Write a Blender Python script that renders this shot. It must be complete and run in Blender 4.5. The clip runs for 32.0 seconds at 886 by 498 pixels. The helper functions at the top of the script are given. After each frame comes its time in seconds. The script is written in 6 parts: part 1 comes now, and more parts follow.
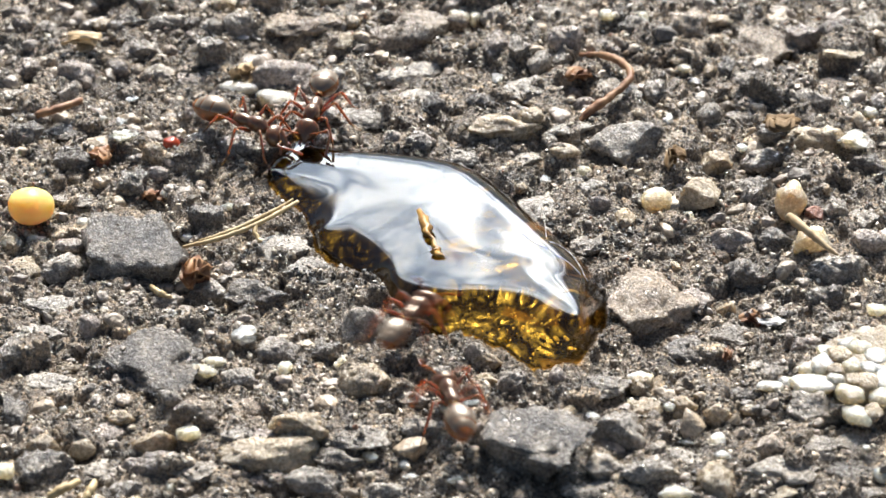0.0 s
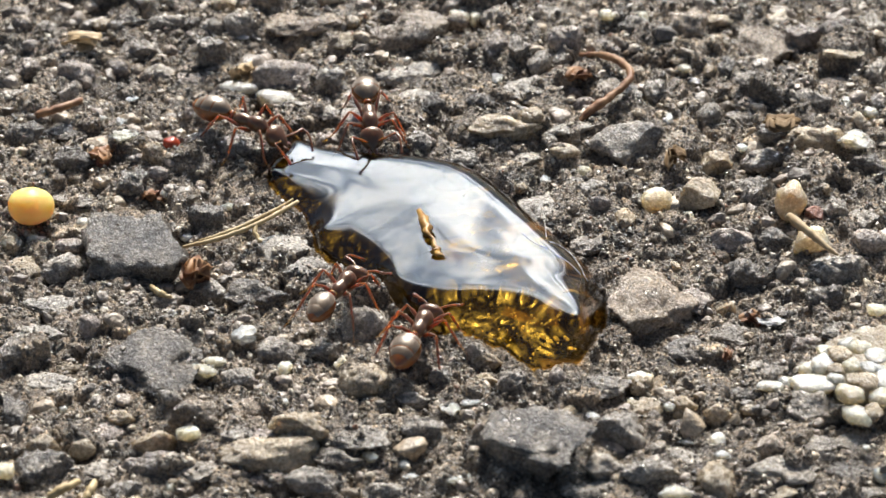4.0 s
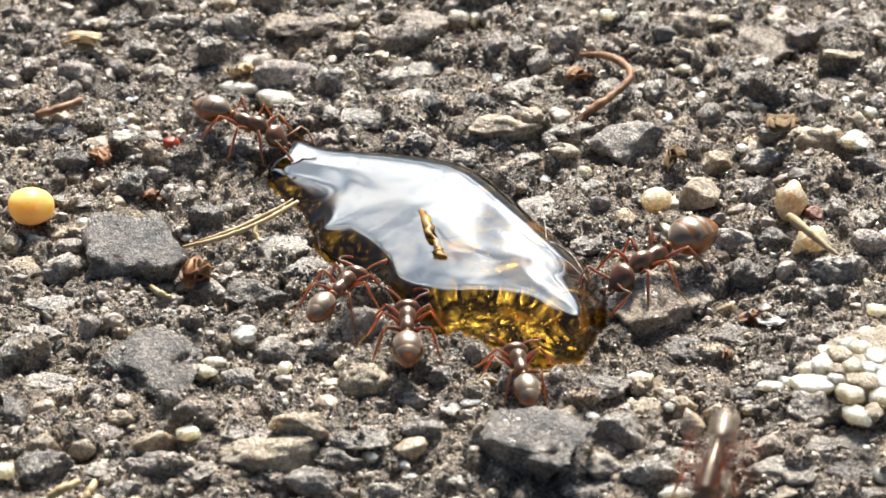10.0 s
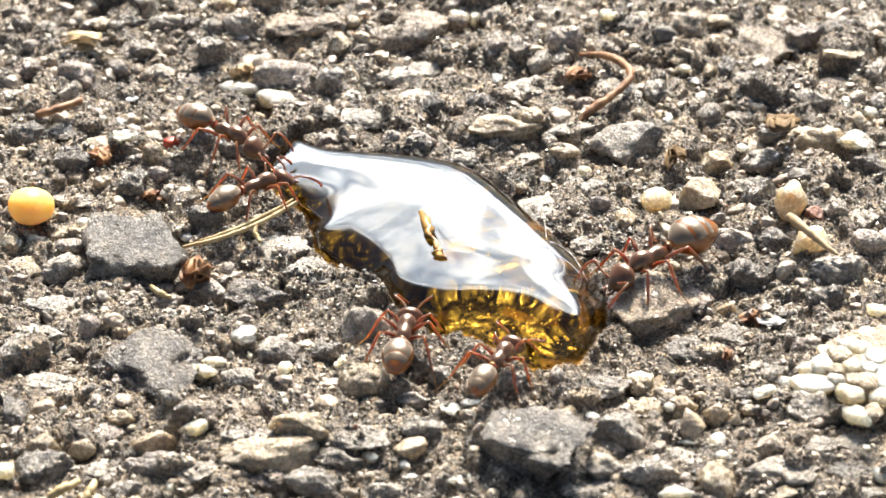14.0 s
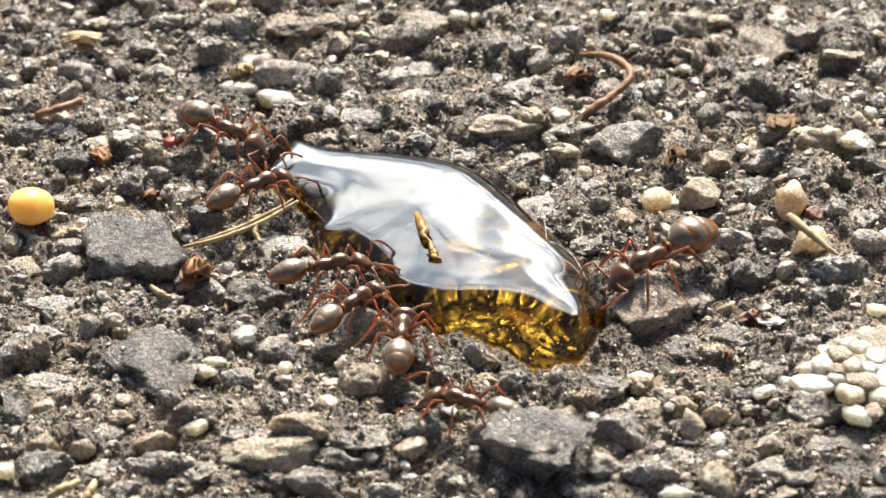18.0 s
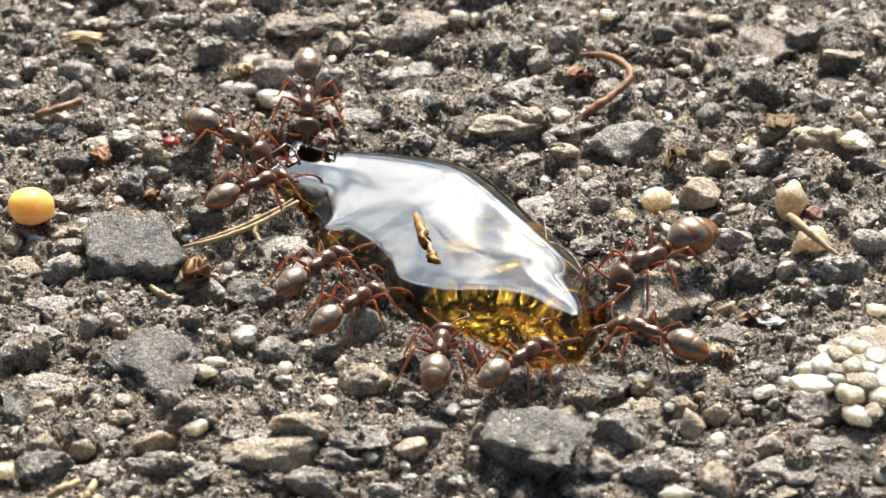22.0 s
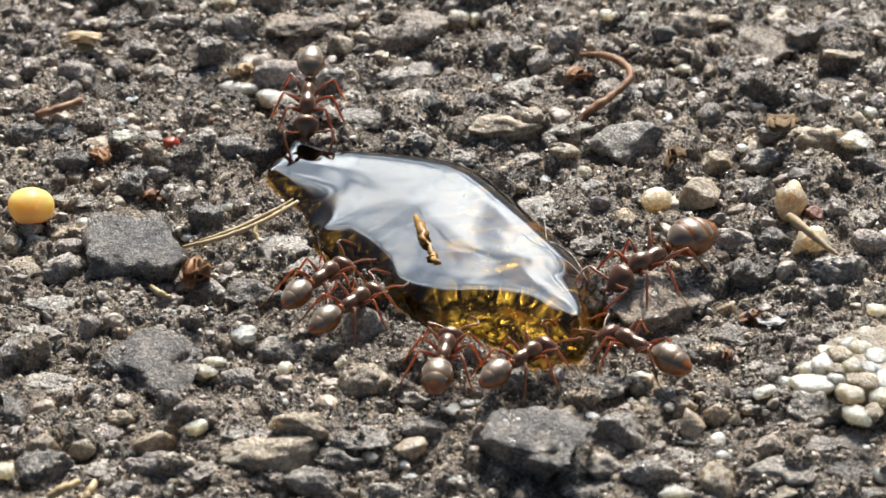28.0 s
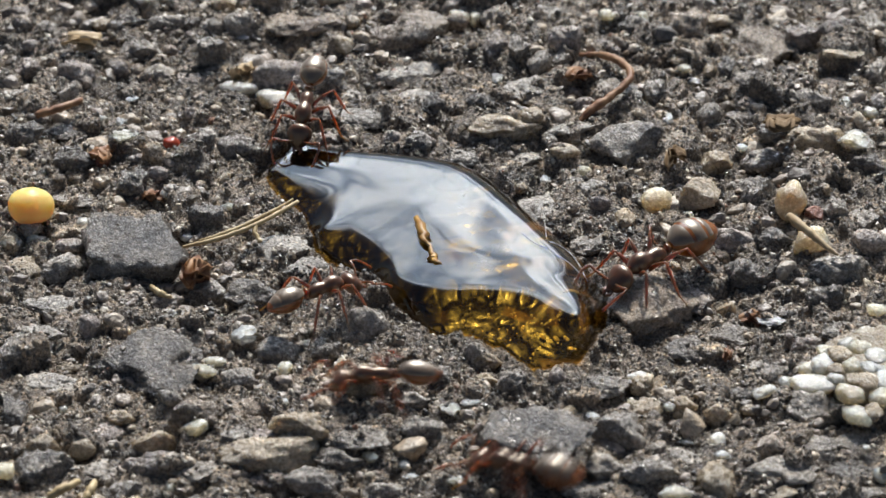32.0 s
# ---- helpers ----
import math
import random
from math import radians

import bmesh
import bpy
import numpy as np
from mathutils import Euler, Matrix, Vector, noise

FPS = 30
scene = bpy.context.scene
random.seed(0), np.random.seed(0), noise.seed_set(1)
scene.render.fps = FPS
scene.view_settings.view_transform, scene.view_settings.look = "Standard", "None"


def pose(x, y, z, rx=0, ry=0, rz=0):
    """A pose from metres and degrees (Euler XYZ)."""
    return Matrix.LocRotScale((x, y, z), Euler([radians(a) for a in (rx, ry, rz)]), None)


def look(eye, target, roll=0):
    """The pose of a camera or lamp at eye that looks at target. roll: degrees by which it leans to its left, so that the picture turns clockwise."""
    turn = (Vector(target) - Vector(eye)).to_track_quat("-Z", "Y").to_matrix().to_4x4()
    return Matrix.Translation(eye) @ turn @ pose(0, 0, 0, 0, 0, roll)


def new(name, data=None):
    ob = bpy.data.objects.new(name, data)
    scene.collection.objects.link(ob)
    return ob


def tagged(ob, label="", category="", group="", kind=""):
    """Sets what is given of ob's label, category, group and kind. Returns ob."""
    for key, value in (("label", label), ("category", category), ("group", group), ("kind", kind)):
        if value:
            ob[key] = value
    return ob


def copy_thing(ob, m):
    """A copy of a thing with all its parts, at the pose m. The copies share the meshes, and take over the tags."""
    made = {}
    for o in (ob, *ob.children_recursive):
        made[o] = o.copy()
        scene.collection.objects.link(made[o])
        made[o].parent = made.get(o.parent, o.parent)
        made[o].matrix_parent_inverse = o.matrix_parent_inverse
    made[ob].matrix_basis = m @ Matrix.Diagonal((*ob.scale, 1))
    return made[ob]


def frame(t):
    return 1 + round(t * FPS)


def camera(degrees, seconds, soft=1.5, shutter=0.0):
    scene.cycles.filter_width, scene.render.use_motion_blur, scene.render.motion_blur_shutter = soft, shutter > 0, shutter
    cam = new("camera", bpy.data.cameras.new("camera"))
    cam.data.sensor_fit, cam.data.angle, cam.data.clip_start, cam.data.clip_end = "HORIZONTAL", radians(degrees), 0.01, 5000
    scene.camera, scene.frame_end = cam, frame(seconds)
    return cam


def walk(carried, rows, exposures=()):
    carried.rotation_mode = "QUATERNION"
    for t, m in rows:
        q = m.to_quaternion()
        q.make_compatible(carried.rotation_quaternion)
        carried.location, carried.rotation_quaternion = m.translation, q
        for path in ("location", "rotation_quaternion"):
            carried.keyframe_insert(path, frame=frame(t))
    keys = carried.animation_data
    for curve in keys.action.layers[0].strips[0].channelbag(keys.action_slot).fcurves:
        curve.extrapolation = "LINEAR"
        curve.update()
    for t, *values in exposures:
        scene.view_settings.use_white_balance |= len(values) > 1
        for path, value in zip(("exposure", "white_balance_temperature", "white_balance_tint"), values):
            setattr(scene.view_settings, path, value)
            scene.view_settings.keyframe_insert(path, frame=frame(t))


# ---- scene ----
MM = 0.001

# ---- camera: a fixed macro view from a low tripod ----
cam = camera(10.77, 32.0, soft=1.5, shutter=0.5)
cam.data.dof.use_dof, cam.data.dof.focus_distance, cam.data.dof.aperture_fstop = True, 0.1595, 180.0
EYE, AIM = (0.0, -0.131064, 0.091772), (0.0, 0.0, 0.0)
walk(cam, [(0.0, look(EYE, AIM)), (32.0, look(EYE, AIM))], exposures=[(0, 0.48, 6350, 9), (1, 0.54, 6366, 9), (2, 0.3, 6383, 9), (3, 0.13, 6400, 9), (5.5, 0.2, 6420, 9), (7, 0.2, 6433, 9), (9, 0.25, 6450, 9), (10, 0.43, 6533, 9), (11, 0.82, 6616, 9), (12, 0.52, 6700, 9), (13, 0.53, 6750, 9), (14, 0.91, 6800, 9), (14.5, 0.83, 6791, 9), (17, 0.29, 6750, 9), (18, 0.47, 6736, 9), (19, 0.38, 6722, 9), (20, 0.41, 6710, 9), (20.6, 0.2, 6695, 9), (21, -0.15, 6685, 9), (21.5, 0.05, 6673, 9), (22, 0.34, 6661, 9), (23, 0.34, 6637, 9), (24, 0.03, 6613, 9), (25, -0.12, 6589, 9), (28, 0.07, 6376, 9), (29, -0.12, 6204, 9), (30, -0.23, 6166, 9), (32, -0.27, 6090, 9)])

# ---- sky and sun ----
SUN_EL, SUN_AZ = 46.0, 7.0      # degrees; azimuth from +y towards +x
sun_way = Vector((math.sin(radians(SUN_AZ)) * math.cos(radians(SUN_EL)),
                  math.cos(radians(SUN_AZ)) * math.cos(radians(SUN_EL)), math.sin(radians(SUN_EL))))


def ramp_node(n, l, value, *stops):
    r = n.new("ShaderNodeValToRGB")
    e = r.color_ramp.elements
    while len(e) < len(stops):
        e.new(0.5)
    for k, (p, c) in zip(e, stops):
        k.position, k.color = p, (*c, 1)
    l.new(value, r.inputs[0])
    return r


# the brightest cloud stands just below the sun
cloud_way = Vector((math.sin(radians(5)) * math.cos(radians(41)), math.cos(radians(5)) * math.cos(radians(41)), math.sin(radians(41))))


def make_sky():
    w = bpy.data.worlds.new("sky")
    scene.world = w
    w.use_nodes = True
    n, l = w.node_tree.nodes, w.node_tree.links
    n.clear()
    out, bg = n.new("ShaderNodeOutputWorld"), n.new("ShaderNodeBackground")
    sky = n.new("ShaderNodeTexSky")
    sky.sky_type, sky.sun_disc = "NISHITA", False
    sky.sun_elevation, sky.sun_rotation = radians(SUN_EL), radians(SUN_AZ)
    co = n.new("ShaderNodeTexCoord")
    # broken cloud: bright white where the veil is thick, brighter towards the sun
    mp = n.new("ShaderNodeMapping")
    mp.inputs["Scale"].default_value = (0.9, 1.2, 3.0)
    turn = n.new("ShaderNodeMapping")   # long wisps that rise to the right
    turn.inputs["Rotation"].default_value = (0.0, radians(35), 0.0)
    l.new(co.outputs["Generated"], turn.inputs["Vector"])
    l.new(turn.outputs[0], mp.inputs["Vector"])
    cl = n.new("ShaderNodeTexNoise")
    cl.inputs["Scale"].default_value, cl.inputs["Detail"].default_value = 3.6, 7.0
    cl.inputs["Roughness"].default_value, cl.inputs["Distortion"].default_value = 0.55, 0.6
    l.new(mp.outputs[0], cl.inputs["Vector"])
    ramp = n.new("ShaderNodeMapRange")
    ramp.interpolation_type = "SMOOTHSTEP"
    ramp.inputs["From Min"].default_value, ramp.inputs["From Max"].default_value = 0.40, 0.60
    ramp.inputs["To Min"].default_value = 0.30
    l.new(cl.outputs["Fac"], ramp.inputs["Value"])
    dot = n.new("ShaderNodeVectorMath")
    dot.operation = "DOT_PRODUCT"
    dot.inputs[1].default_value = cloud_way
    l.new(co.outputs["Generated"], dot.inputs[0])
    near = n.new("ShaderNodeMapRange")
    near.interpolation_type = "SMOOTHERSTEP"
    near.inputs["From Min"].default_value, near.inputs["From Max"].default_value = 0.87, 0.985
    near.inputs["To Min"].default_value, near.inputs["To Max"].default_value = CLOUD_FAR, CLOUD_NEAR
    l.new(dot.outputs["Value"], near.inputs["Value"])
    power = n.new("ShaderNodeMath")
    power.operation = "MULTIPLY"
    l.new(ramp.outputs[0], power.inputs[0])
    l.new(near.outputs[0], power.inputs[1])
    white = n.new("ShaderNodeMix")
    white.data_type = "RGBA"
    white.blend_type = "MULTIPLY"
    white.inputs["Factor"].default_value = 1.0
    tint = ramp_node(n, l, ramp.outputs[0], (0.30, (0.66, 0.81, 1.0)), (0.85, (0.96, 0.98, 1.0)))
    l.new(tint.outputs[0], white.inputs["A"])
    l.new(power.outputs[0], white.inputs["B"])
    blue = n.new("ShaderNodeMix")
    blue.data_type = "RGBA"
    blue.blend_type = "MULTIPLY"
    blue.inputs["Factor"].default_value = 1.0
    blue.inputs["B"].default_value = (SKY, SKY, SKY, 1)
    l.new(sky.outputs[0], blue.inputs["A"])
    add = n.new("ShaderNodeMix")
    add.data_type = "RGBA"
    add.blend_type = "ADD"
    add.inputs["Factor"].default_value = 1.0
    l.new(blue.outputs["Result"], add.inputs["A"])
    l.new(white.outputs["Result"], add.inputs["B"])
    l.new(add.outputs["Result"], bg.inputs["Color"])
    l.new(bg.outputs[0], out.inputs[0])


SKY, CLOUD_FAR, CLOUD_NEAR = 0.05, 0.035, 12.0
make_sky()
lamp = bpy.data.lights.new("sun", "SUN")
lamp.energy, lamp.angle, lamp.color = 5.0, radians(3.0), (1.0, 0.90, 0.76)
new("sun", lamp).matrix_world = look(sun_way * 5.0, (0, 0, 0))


# ---- materials ----
def shader(name, rough=0.6, spec=0.5, **extra):
    m = bpy.data.materials.new(name)
    m.use_nodes = True
    b = m.node_tree.nodes["Principled BSDF"]
    b.inputs["Roughness"].default_value = rough
    b.inputs["Specular IOR Level"].default_value = spec
    for k, v in extra.items():
        b.inputs[k.replace("_", " ")].default_value = v
    return m, m.node_tree.nodes, m.node_tree.links, b


def noise_node(n, l, scale, detail=6.0, rough=0.6, coords="Object", distort=0.0):
    co = n.new("ShaderNodeTexCoord")
    t = n.new("ShaderNodeTexNoise")
    t.inputs["Scale"].default_value, t.inputs["Detail"].default_value = scale, detail
    t.inputs["Roughness"].default_value, t.inputs["Distortion"].default_value = rough, distort
    l.new(co.outputs[coords], t.inputs["Vector"])
    return t


def mixed(n, l, kind, fac, a, b):
    x = n.new("ShaderNodeMix")
    x.data_type, x.blend_type = "RGBA", kind
    for sock, v in (("Factor", fac), ("A", a), ("B", b)):
        if isinstance(v, (int, float)):
            x.inputs[sock].default_value = v
        elif isinstance(v, tuple):
            x.inputs[sock].default_value = (*v, 1)
        else:
            l.new(v, x.inputs[sock])
    return x.outputs["Result"]


def bumped(n, l, b, height, strength, distance):
    u = n.new("ShaderNodeBump")
    u.inputs["Strength"].default_value, u.inputs["Distance"].default_value = strength, distance
    l.new(height, u.inputs["Height"])
    l.new(u.outputs[0], b.inputs["Normal"])


def granular(n, l, scale, *stops):
    """Tightly packed sand: one random tone a grain, and the grains' rounded height."""
    geo = n.new("ShaderNodeNewGeometry")
    warp = n.new("ShaderNodeTexNoise")
    warp.inputs["Scale"].default_value, warp.inputs["Detail"].default_value = scale * 0.6, 2
    l.new(geo.outputs["Position"], warp.inputs["Vector"])
    shift = n.new("ShaderNodeVectorMath")
    shift.operation = "MULTIPLY_ADD"
    shift.inputs[1].default_value = (0.9 / scale,) * 3
    l.new(warp.outputs["Color"], shift.inputs[0])
    l.new(geo.outputs["Position"], shift.inputs[2])
    v = n.new("ShaderNodeTexVoronoi")
    v.inputs["Scale"].default_value = scale
    l.new(shift.outputs[0], v.inputs["Vector"])
    one = n.new("ShaderNodeSeparateColor")
    l.new(v.outputs["Color"], one.inputs[0])
    up = n.new("ShaderNodeMath")
    up.operation = "SUBTRACT"
    up.inputs[0].default_value = 1.0
    l.new(v.outputs["Distance"], up.inputs[1])
    return ramp_node(n, l, one.outputs[0], *stops).outputs[0], up.outputs[0]


SAND = ((0.0, (0.40, 0.39, 0.38)), (0.45, (0.78, 0.76, 0.74)), (0.8, (1.16, 1.11, 1.05)), (0.95, (1.9, 1.78, 1.6)), (1.0, (2.6, 2.4, 2.1)))


def asphalt_material():
    """Weathered binder with sand grains of many colours; the grain attribute is one value a grain."""
    m, n, l, b = shader("weathered_asphalt", 0.5, 1.0)
    at = n.new("ShaderNodeAttribute")
    at.attribute_name = "grain"
    fine = noise_node(n, l, 9000, 5, 0.7)
    wide = noise_node(n, l, 420, 4, 0.6)
    grains = ramp_node(n, l, at.outputs["Fac"], (0.0, (0.10, 0.088, 0.076)), (0.22, (0.225, 0.20, 0.17)),
                       (0.5, (0.34, 0.30, 0.25)), (0.78, (0.46, 0.40, 0.32)), (0.93, (0.58, 0.50, 0.38)), (1.0, (0.74, 0.67, 0.57)))
    dust = ramp_node(n, l, fine.outputs["Fac"], (0.36, (0.56, 0.55, 0.54)), (0.5, (1.05, 1.05, 1.05)), (0.64, (1.7, 1.67, 1.6)))
    worn = ramp_node(n, l, wide.outputs["Fac"], (0.33, (0.52, 0.48, 0.45)), (0.66, (0.98, 0.90, 0.815)))
    c = mixed(n, l, "MULTIPLY", 1.0, grains.outputs[0], dust.outputs[0])
    sand, crumbs = granular(n, l, 8500, *SAND)
    c = mixed(n, l, "MULTIPLY", 0.75, c, sand)
    wet_shade = n.new("ShaderNodeAttribute")
    wet_shade.attribute_name = "soak_shade"
    c = mixed(n, l, "MULTIPLY", 1.0, c, worn.outputs[0])
    # near black puts the drop's shade into the bed's colour, beyond real soaking
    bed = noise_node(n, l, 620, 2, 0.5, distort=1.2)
    # the pale blotches paint light that the drop gathers on its bed
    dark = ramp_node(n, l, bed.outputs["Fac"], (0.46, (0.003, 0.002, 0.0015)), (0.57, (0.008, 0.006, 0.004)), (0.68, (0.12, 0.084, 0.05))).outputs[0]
    caustic = n.new("ShaderNodeAttribute")
    caustic.attribute_name = "caustic_glow"
    dark = mixed(n, l, "MIX", caustic.outputs["Fac"], (0.004, 0.003, 0.0022), dark)
    l.new(mixed(n, l, "MIX", wet_shade.outputs["Fac"], c, dark), b.inputs["Base Color"])
    r = ramp_node(n, l, fine.outputs["Fac"], (0.36, (0.13, 0.13, 0.13)), (0.62, (0.38, 0.38, 0.38)))
    l.new(r.outputs[0], b.inputs["Roughness"])
    tiny = noise_node(n, l, 24000, 3, 0.6)
    both = n.new("ShaderNodeMath")
    both.operation = "MULTIPLY_ADD"
    both.inputs[1].default_value = 0.45
    l.new(tiny.outputs["Fac"], both.inputs[0])
    l.new(fine.outputs["Fac"], both.inputs[2])
    all3 = n.new("ShaderNodeMath")
    all3.operation = "MULTIPLY_ADD"
    all3.inputs[1].default_value = 0.5
    l.new(crumbs, all3.inputs[0])
    l.new(both.outputs[0], all3.inputs[2])
    dry = n.new("ShaderNodeMath")
    dry.operation = "SUBTRACT"
    dry.inputs[0].default_value = 1.0
    l.new(wet_shade.outputs["Fac"], dry.inputs[1])
    gloss = n.new("ShaderNodeMapRange")   # under the syrup the bed has hardly any gloss, but at the painted caustic
    gloss.inputs["To Min"].default_value, gloss.inputs["To Max"].default_value = 0.012, 0.075
    l.new(caustic.outputs["Fac"], gloss.inputs["Value"])
    sheen = n.new("ShaderNodeMapRange")
    sheen.inputs["To Min"].default_value = 1.0
    l.new(gloss.outputs[0], sheen.inputs["To Max"])
    l.new(wet_shade.outputs["Fac"], sheen.inputs["Value"])
    l.new(sheen.outputs[0], b.inputs["Specular IOR Level"])
    relief = n.new("ShaderNodeMath")
    relief.operation = "MULTIPLY"
    l.new(all3.outputs[0], relief.inputs[0])
    l.new(dry.outputs[0], relief.inputs[1])
    bumped(n, l, b, relief.outputs[0], 1.0, 0.00012)
    return m


def stone_material(name, dark, mid, pale, rough=0.44, speck=0.5, worn=0.95, glassy=0.0):
    m, n, l, b = shader(name, rough, 1.0)
    if glassy:   # light seeps through quartz and lime
        b.inputs["Subsurface Weight"].default_value = glassy
        b.inputs["Subsurface Radius"].default_value = (0.0022 * glassy, 0.0018 * glassy, 0.0013 * glassy)
        b.inputs["Subsurface Scale"].default_value = 1.0
    info = n.new("ShaderNodeObjectInfo")
    fine = noise_node(n, l, 7000, 4, 0.75, coords="Object")
    geo = n.new("ShaderNodeNewGeometry")
    l.new(geo.outputs["Position"], fine.inputs["Vector"])
    wide = n.new("ShaderNodeTexNoise")
    wide.inputs["Scale"].default_value, wide.inputs["Detail"].default_value = 900, 5
    l.new(geo.outputs["Position"], wide.inputs["Vector"])
    base = ramp_node(n, l, wide.outputs["Fac"], (0.3, dark), (0.5, mid), (0.72, pale))
    tone = n.new("ShaderNodeMapRange")
    tone.inputs["To Min"].default_value, tone.inputs["To Max"].default_value = 0.62 * worn, 0.98 * worn
    l.new(info.outputs["Random"], tone.inputs["Value"])
    grit = ramp_node(n, l, fine.outputs["Fac"], (0.36, (1 - speck,) * 3), (0.5, (1.0, 1.0, 1.0)), (0.64, (1 + 1.6 * speck,) * 3))
    c = mixed(n, l, "MULTIPLY", 1.0, base.outputs[0], grit.outputs[0])
    sand, crumbs = granular(n, l, 9500, *SAND)
    c = mixed(n, l, "MULTIPLY", min(1.1 * speck, 0.6), c, sand)
    # asphalt binder still sticking to the stone in patches
    film = n.new("ShaderNodeTexNoise")
    film.inputs["Scale"].default_value, film.inputs["Detail"].default_value, film.inputs["Roughness"].default_value = 1500, 8, 0.75
    l.new(geo.outputs["Position"], film.inputs["Vector"])
    patch = ramp_node(n, l, film.outputs["Fac"], (0.54, (0.0, 0.0, 0.0)), (0.66, (1.2 * speck if speck > 0.25 else 0.4 * speck,) * 3))
    c = mixed(n, l, "MIX", patch.outputs[0], c, (0.075, 0.068, 0.062))
    l.new(mixed(n, l, "MULTIPLY", 1.0, c, tone.outputs[0]), b.inputs["Base Color"])
    gloss = ramp_node(n, l, fine.outputs["Fac"], (0.38, (rough * 0.45,) * 3), (0.6, (rough,) * 3))
    l.new(gloss.outputs[0], b.inputs["Roughness"])
    both = n.new("ShaderNodeMath")
    both.operation = "MULTIPLY_ADD"
    both.inputs[1].default_value = 1.6
    l.new(film.outputs["Fac"], both.inputs[0])
    rub = n.new("ShaderNodeMath")
    rub.operation = "MULTIPLY_ADD"
    rub.inputs[1].default_value = 0.5
    l.new(crumbs, rub.inputs[0])
    l.new(fine.outputs["Fac"], rub.inputs[2])
    l.new(rub.outputs[0], both.inputs[2])
    bumped(n, l, b, both.outputs[0], min(0.3 + 1.2 * speck, 1.0), 0.00006 + 0.00028 * speck)
    return m


def grit_material():
    """Loose sand: one colour an island."""
    m, n, l, b = shader("sand_grit", 0.36, 0.6)
    geo = n.new("ShaderNodeNewGeometry")
    c = ramp_node(n, l, geo.outputs["Random Per Island"], (0.0, (0.08, 0.075, 0.07)), (0.35, (0.15, 0.138, 0.125)),
                  (0.55, (0.25, 0.22, 0.185)), (0.74, (0.44, 0.38, 0.30)), (0.88, (0.72, 0.67, 0.58)), (0.97, (0.80, 0.77, 0.70)), (1.0, (0.34, 0.13, 0.06)))
    fine = n.new("ShaderNodeTexNoise")
    fine.inputs["Scale"].default_value, fine.inputs["Detail"].default_value = 6000, 4
    l.new(geo.outputs["Position"], fine.inputs["Vector"])
    g = ramp_node(n, l, fine.outputs["Fac"], (0.35, (0.42, 0.40, 0.37)), (0.65, (0.92, 0.88, 0.80)))
    l.new(mixed(n, l, "MULTIPLY", 1.0, c.outputs[0], g.outputs[0]), b.inputs["Base Color"])
    bumped(n, l, b, fine.outputs["Fac"], 0.5, 0.00005)
    return m


def plant_material(name, dark, pale, scale=1500, rough=0.55, sub=0.0):
    m, n, l, b = shader(name, rough, 0.4)
    geo = n.new("ShaderNodeNewGeometry")
    t = n.new("ShaderNodeTexNoise")
    t.inputs["Scale"].default_value, t.inputs["Detail"].default_value = scale, 6
    l.new(geo.outputs["Position"], t.inputs["Vector"])
    c = ramp_node(n, l, t.outputs["Fac"], (0.32, dark), (0.68, pale))
    l.new(c.outputs[0], b.inputs["Base Color"])
    if sub:
        b.inputs["Subsurface Weight"].default_value = sub
        b.inputs["Subsurface Radius"].default_value = (0.0012, 0.0007, 0.0003)
        b.inputs["Subsurface Scale"].default_value = 1.0
    bumped(n, l, b, t.outputs["Fac"], 0.4, 0.00006)
    return m


def cuticle_material(name, dark, pale, rough=0.3, sheen=0.0, sub=0.0):
    """Ant skin: fine leathery relief under a satin gloss."""
    m, n, l, b = shader(name, rough, 1.0)
    t = noise_node(n, l, 2600, 4, 0.6)
    c = ramp_node(n, l, t.outputs["Fac"], (0.3, dark), (0.7, pale))
    l.new(c.outputs[0], b.inputs["Base Color"])
    if sheen:
        b.inputs["Sheen Weight"].default_value, b.inputs["Sheen Roughness"].default_value = sheen, 0.4
        b.inputs["Sheen Tint"].default_value = (1.0, 0.92, 0.80, 1)
    if sub:
        b.inputs["Subsurface Weight"].default_value = sub
        b.inputs["Subsurface Radius"].default_value = (0.0008, 0.0003, 0.0001)
        b.inputs["Subsurface Scale"].default_value = 1.0
    hair = noise_node(n, l, 14000, 3, 0.6)
    bumped(n, l, b, hair.outputs["Fac"], 0.15, 0.00001)
    return m


def honey_material():
    m, n, l, b = shader("amber_syrup", 0.035, 0.5)
    b.inputs["IOR"].default_value = 1.5
    b.inputs["Transmission Weight"].default_value = 1.0
    t = noise_node(n, l, 420, 4, 0.6)
    c = ramp_node(n, l, t.outputs["Fac"], (0.36, (0.19, 0.062, 0.001)), (0.64, (0.82, 0.335, 0.007)))
    l.new(c.outputs[0], b.inputs["Base Color"])
    rip = noise_node(n, l, 260, 2, 0.4, distort=1.5)
    bumped(n, l, b, rip.outputs["Fac"], 0.05, 0.0006)
    return m


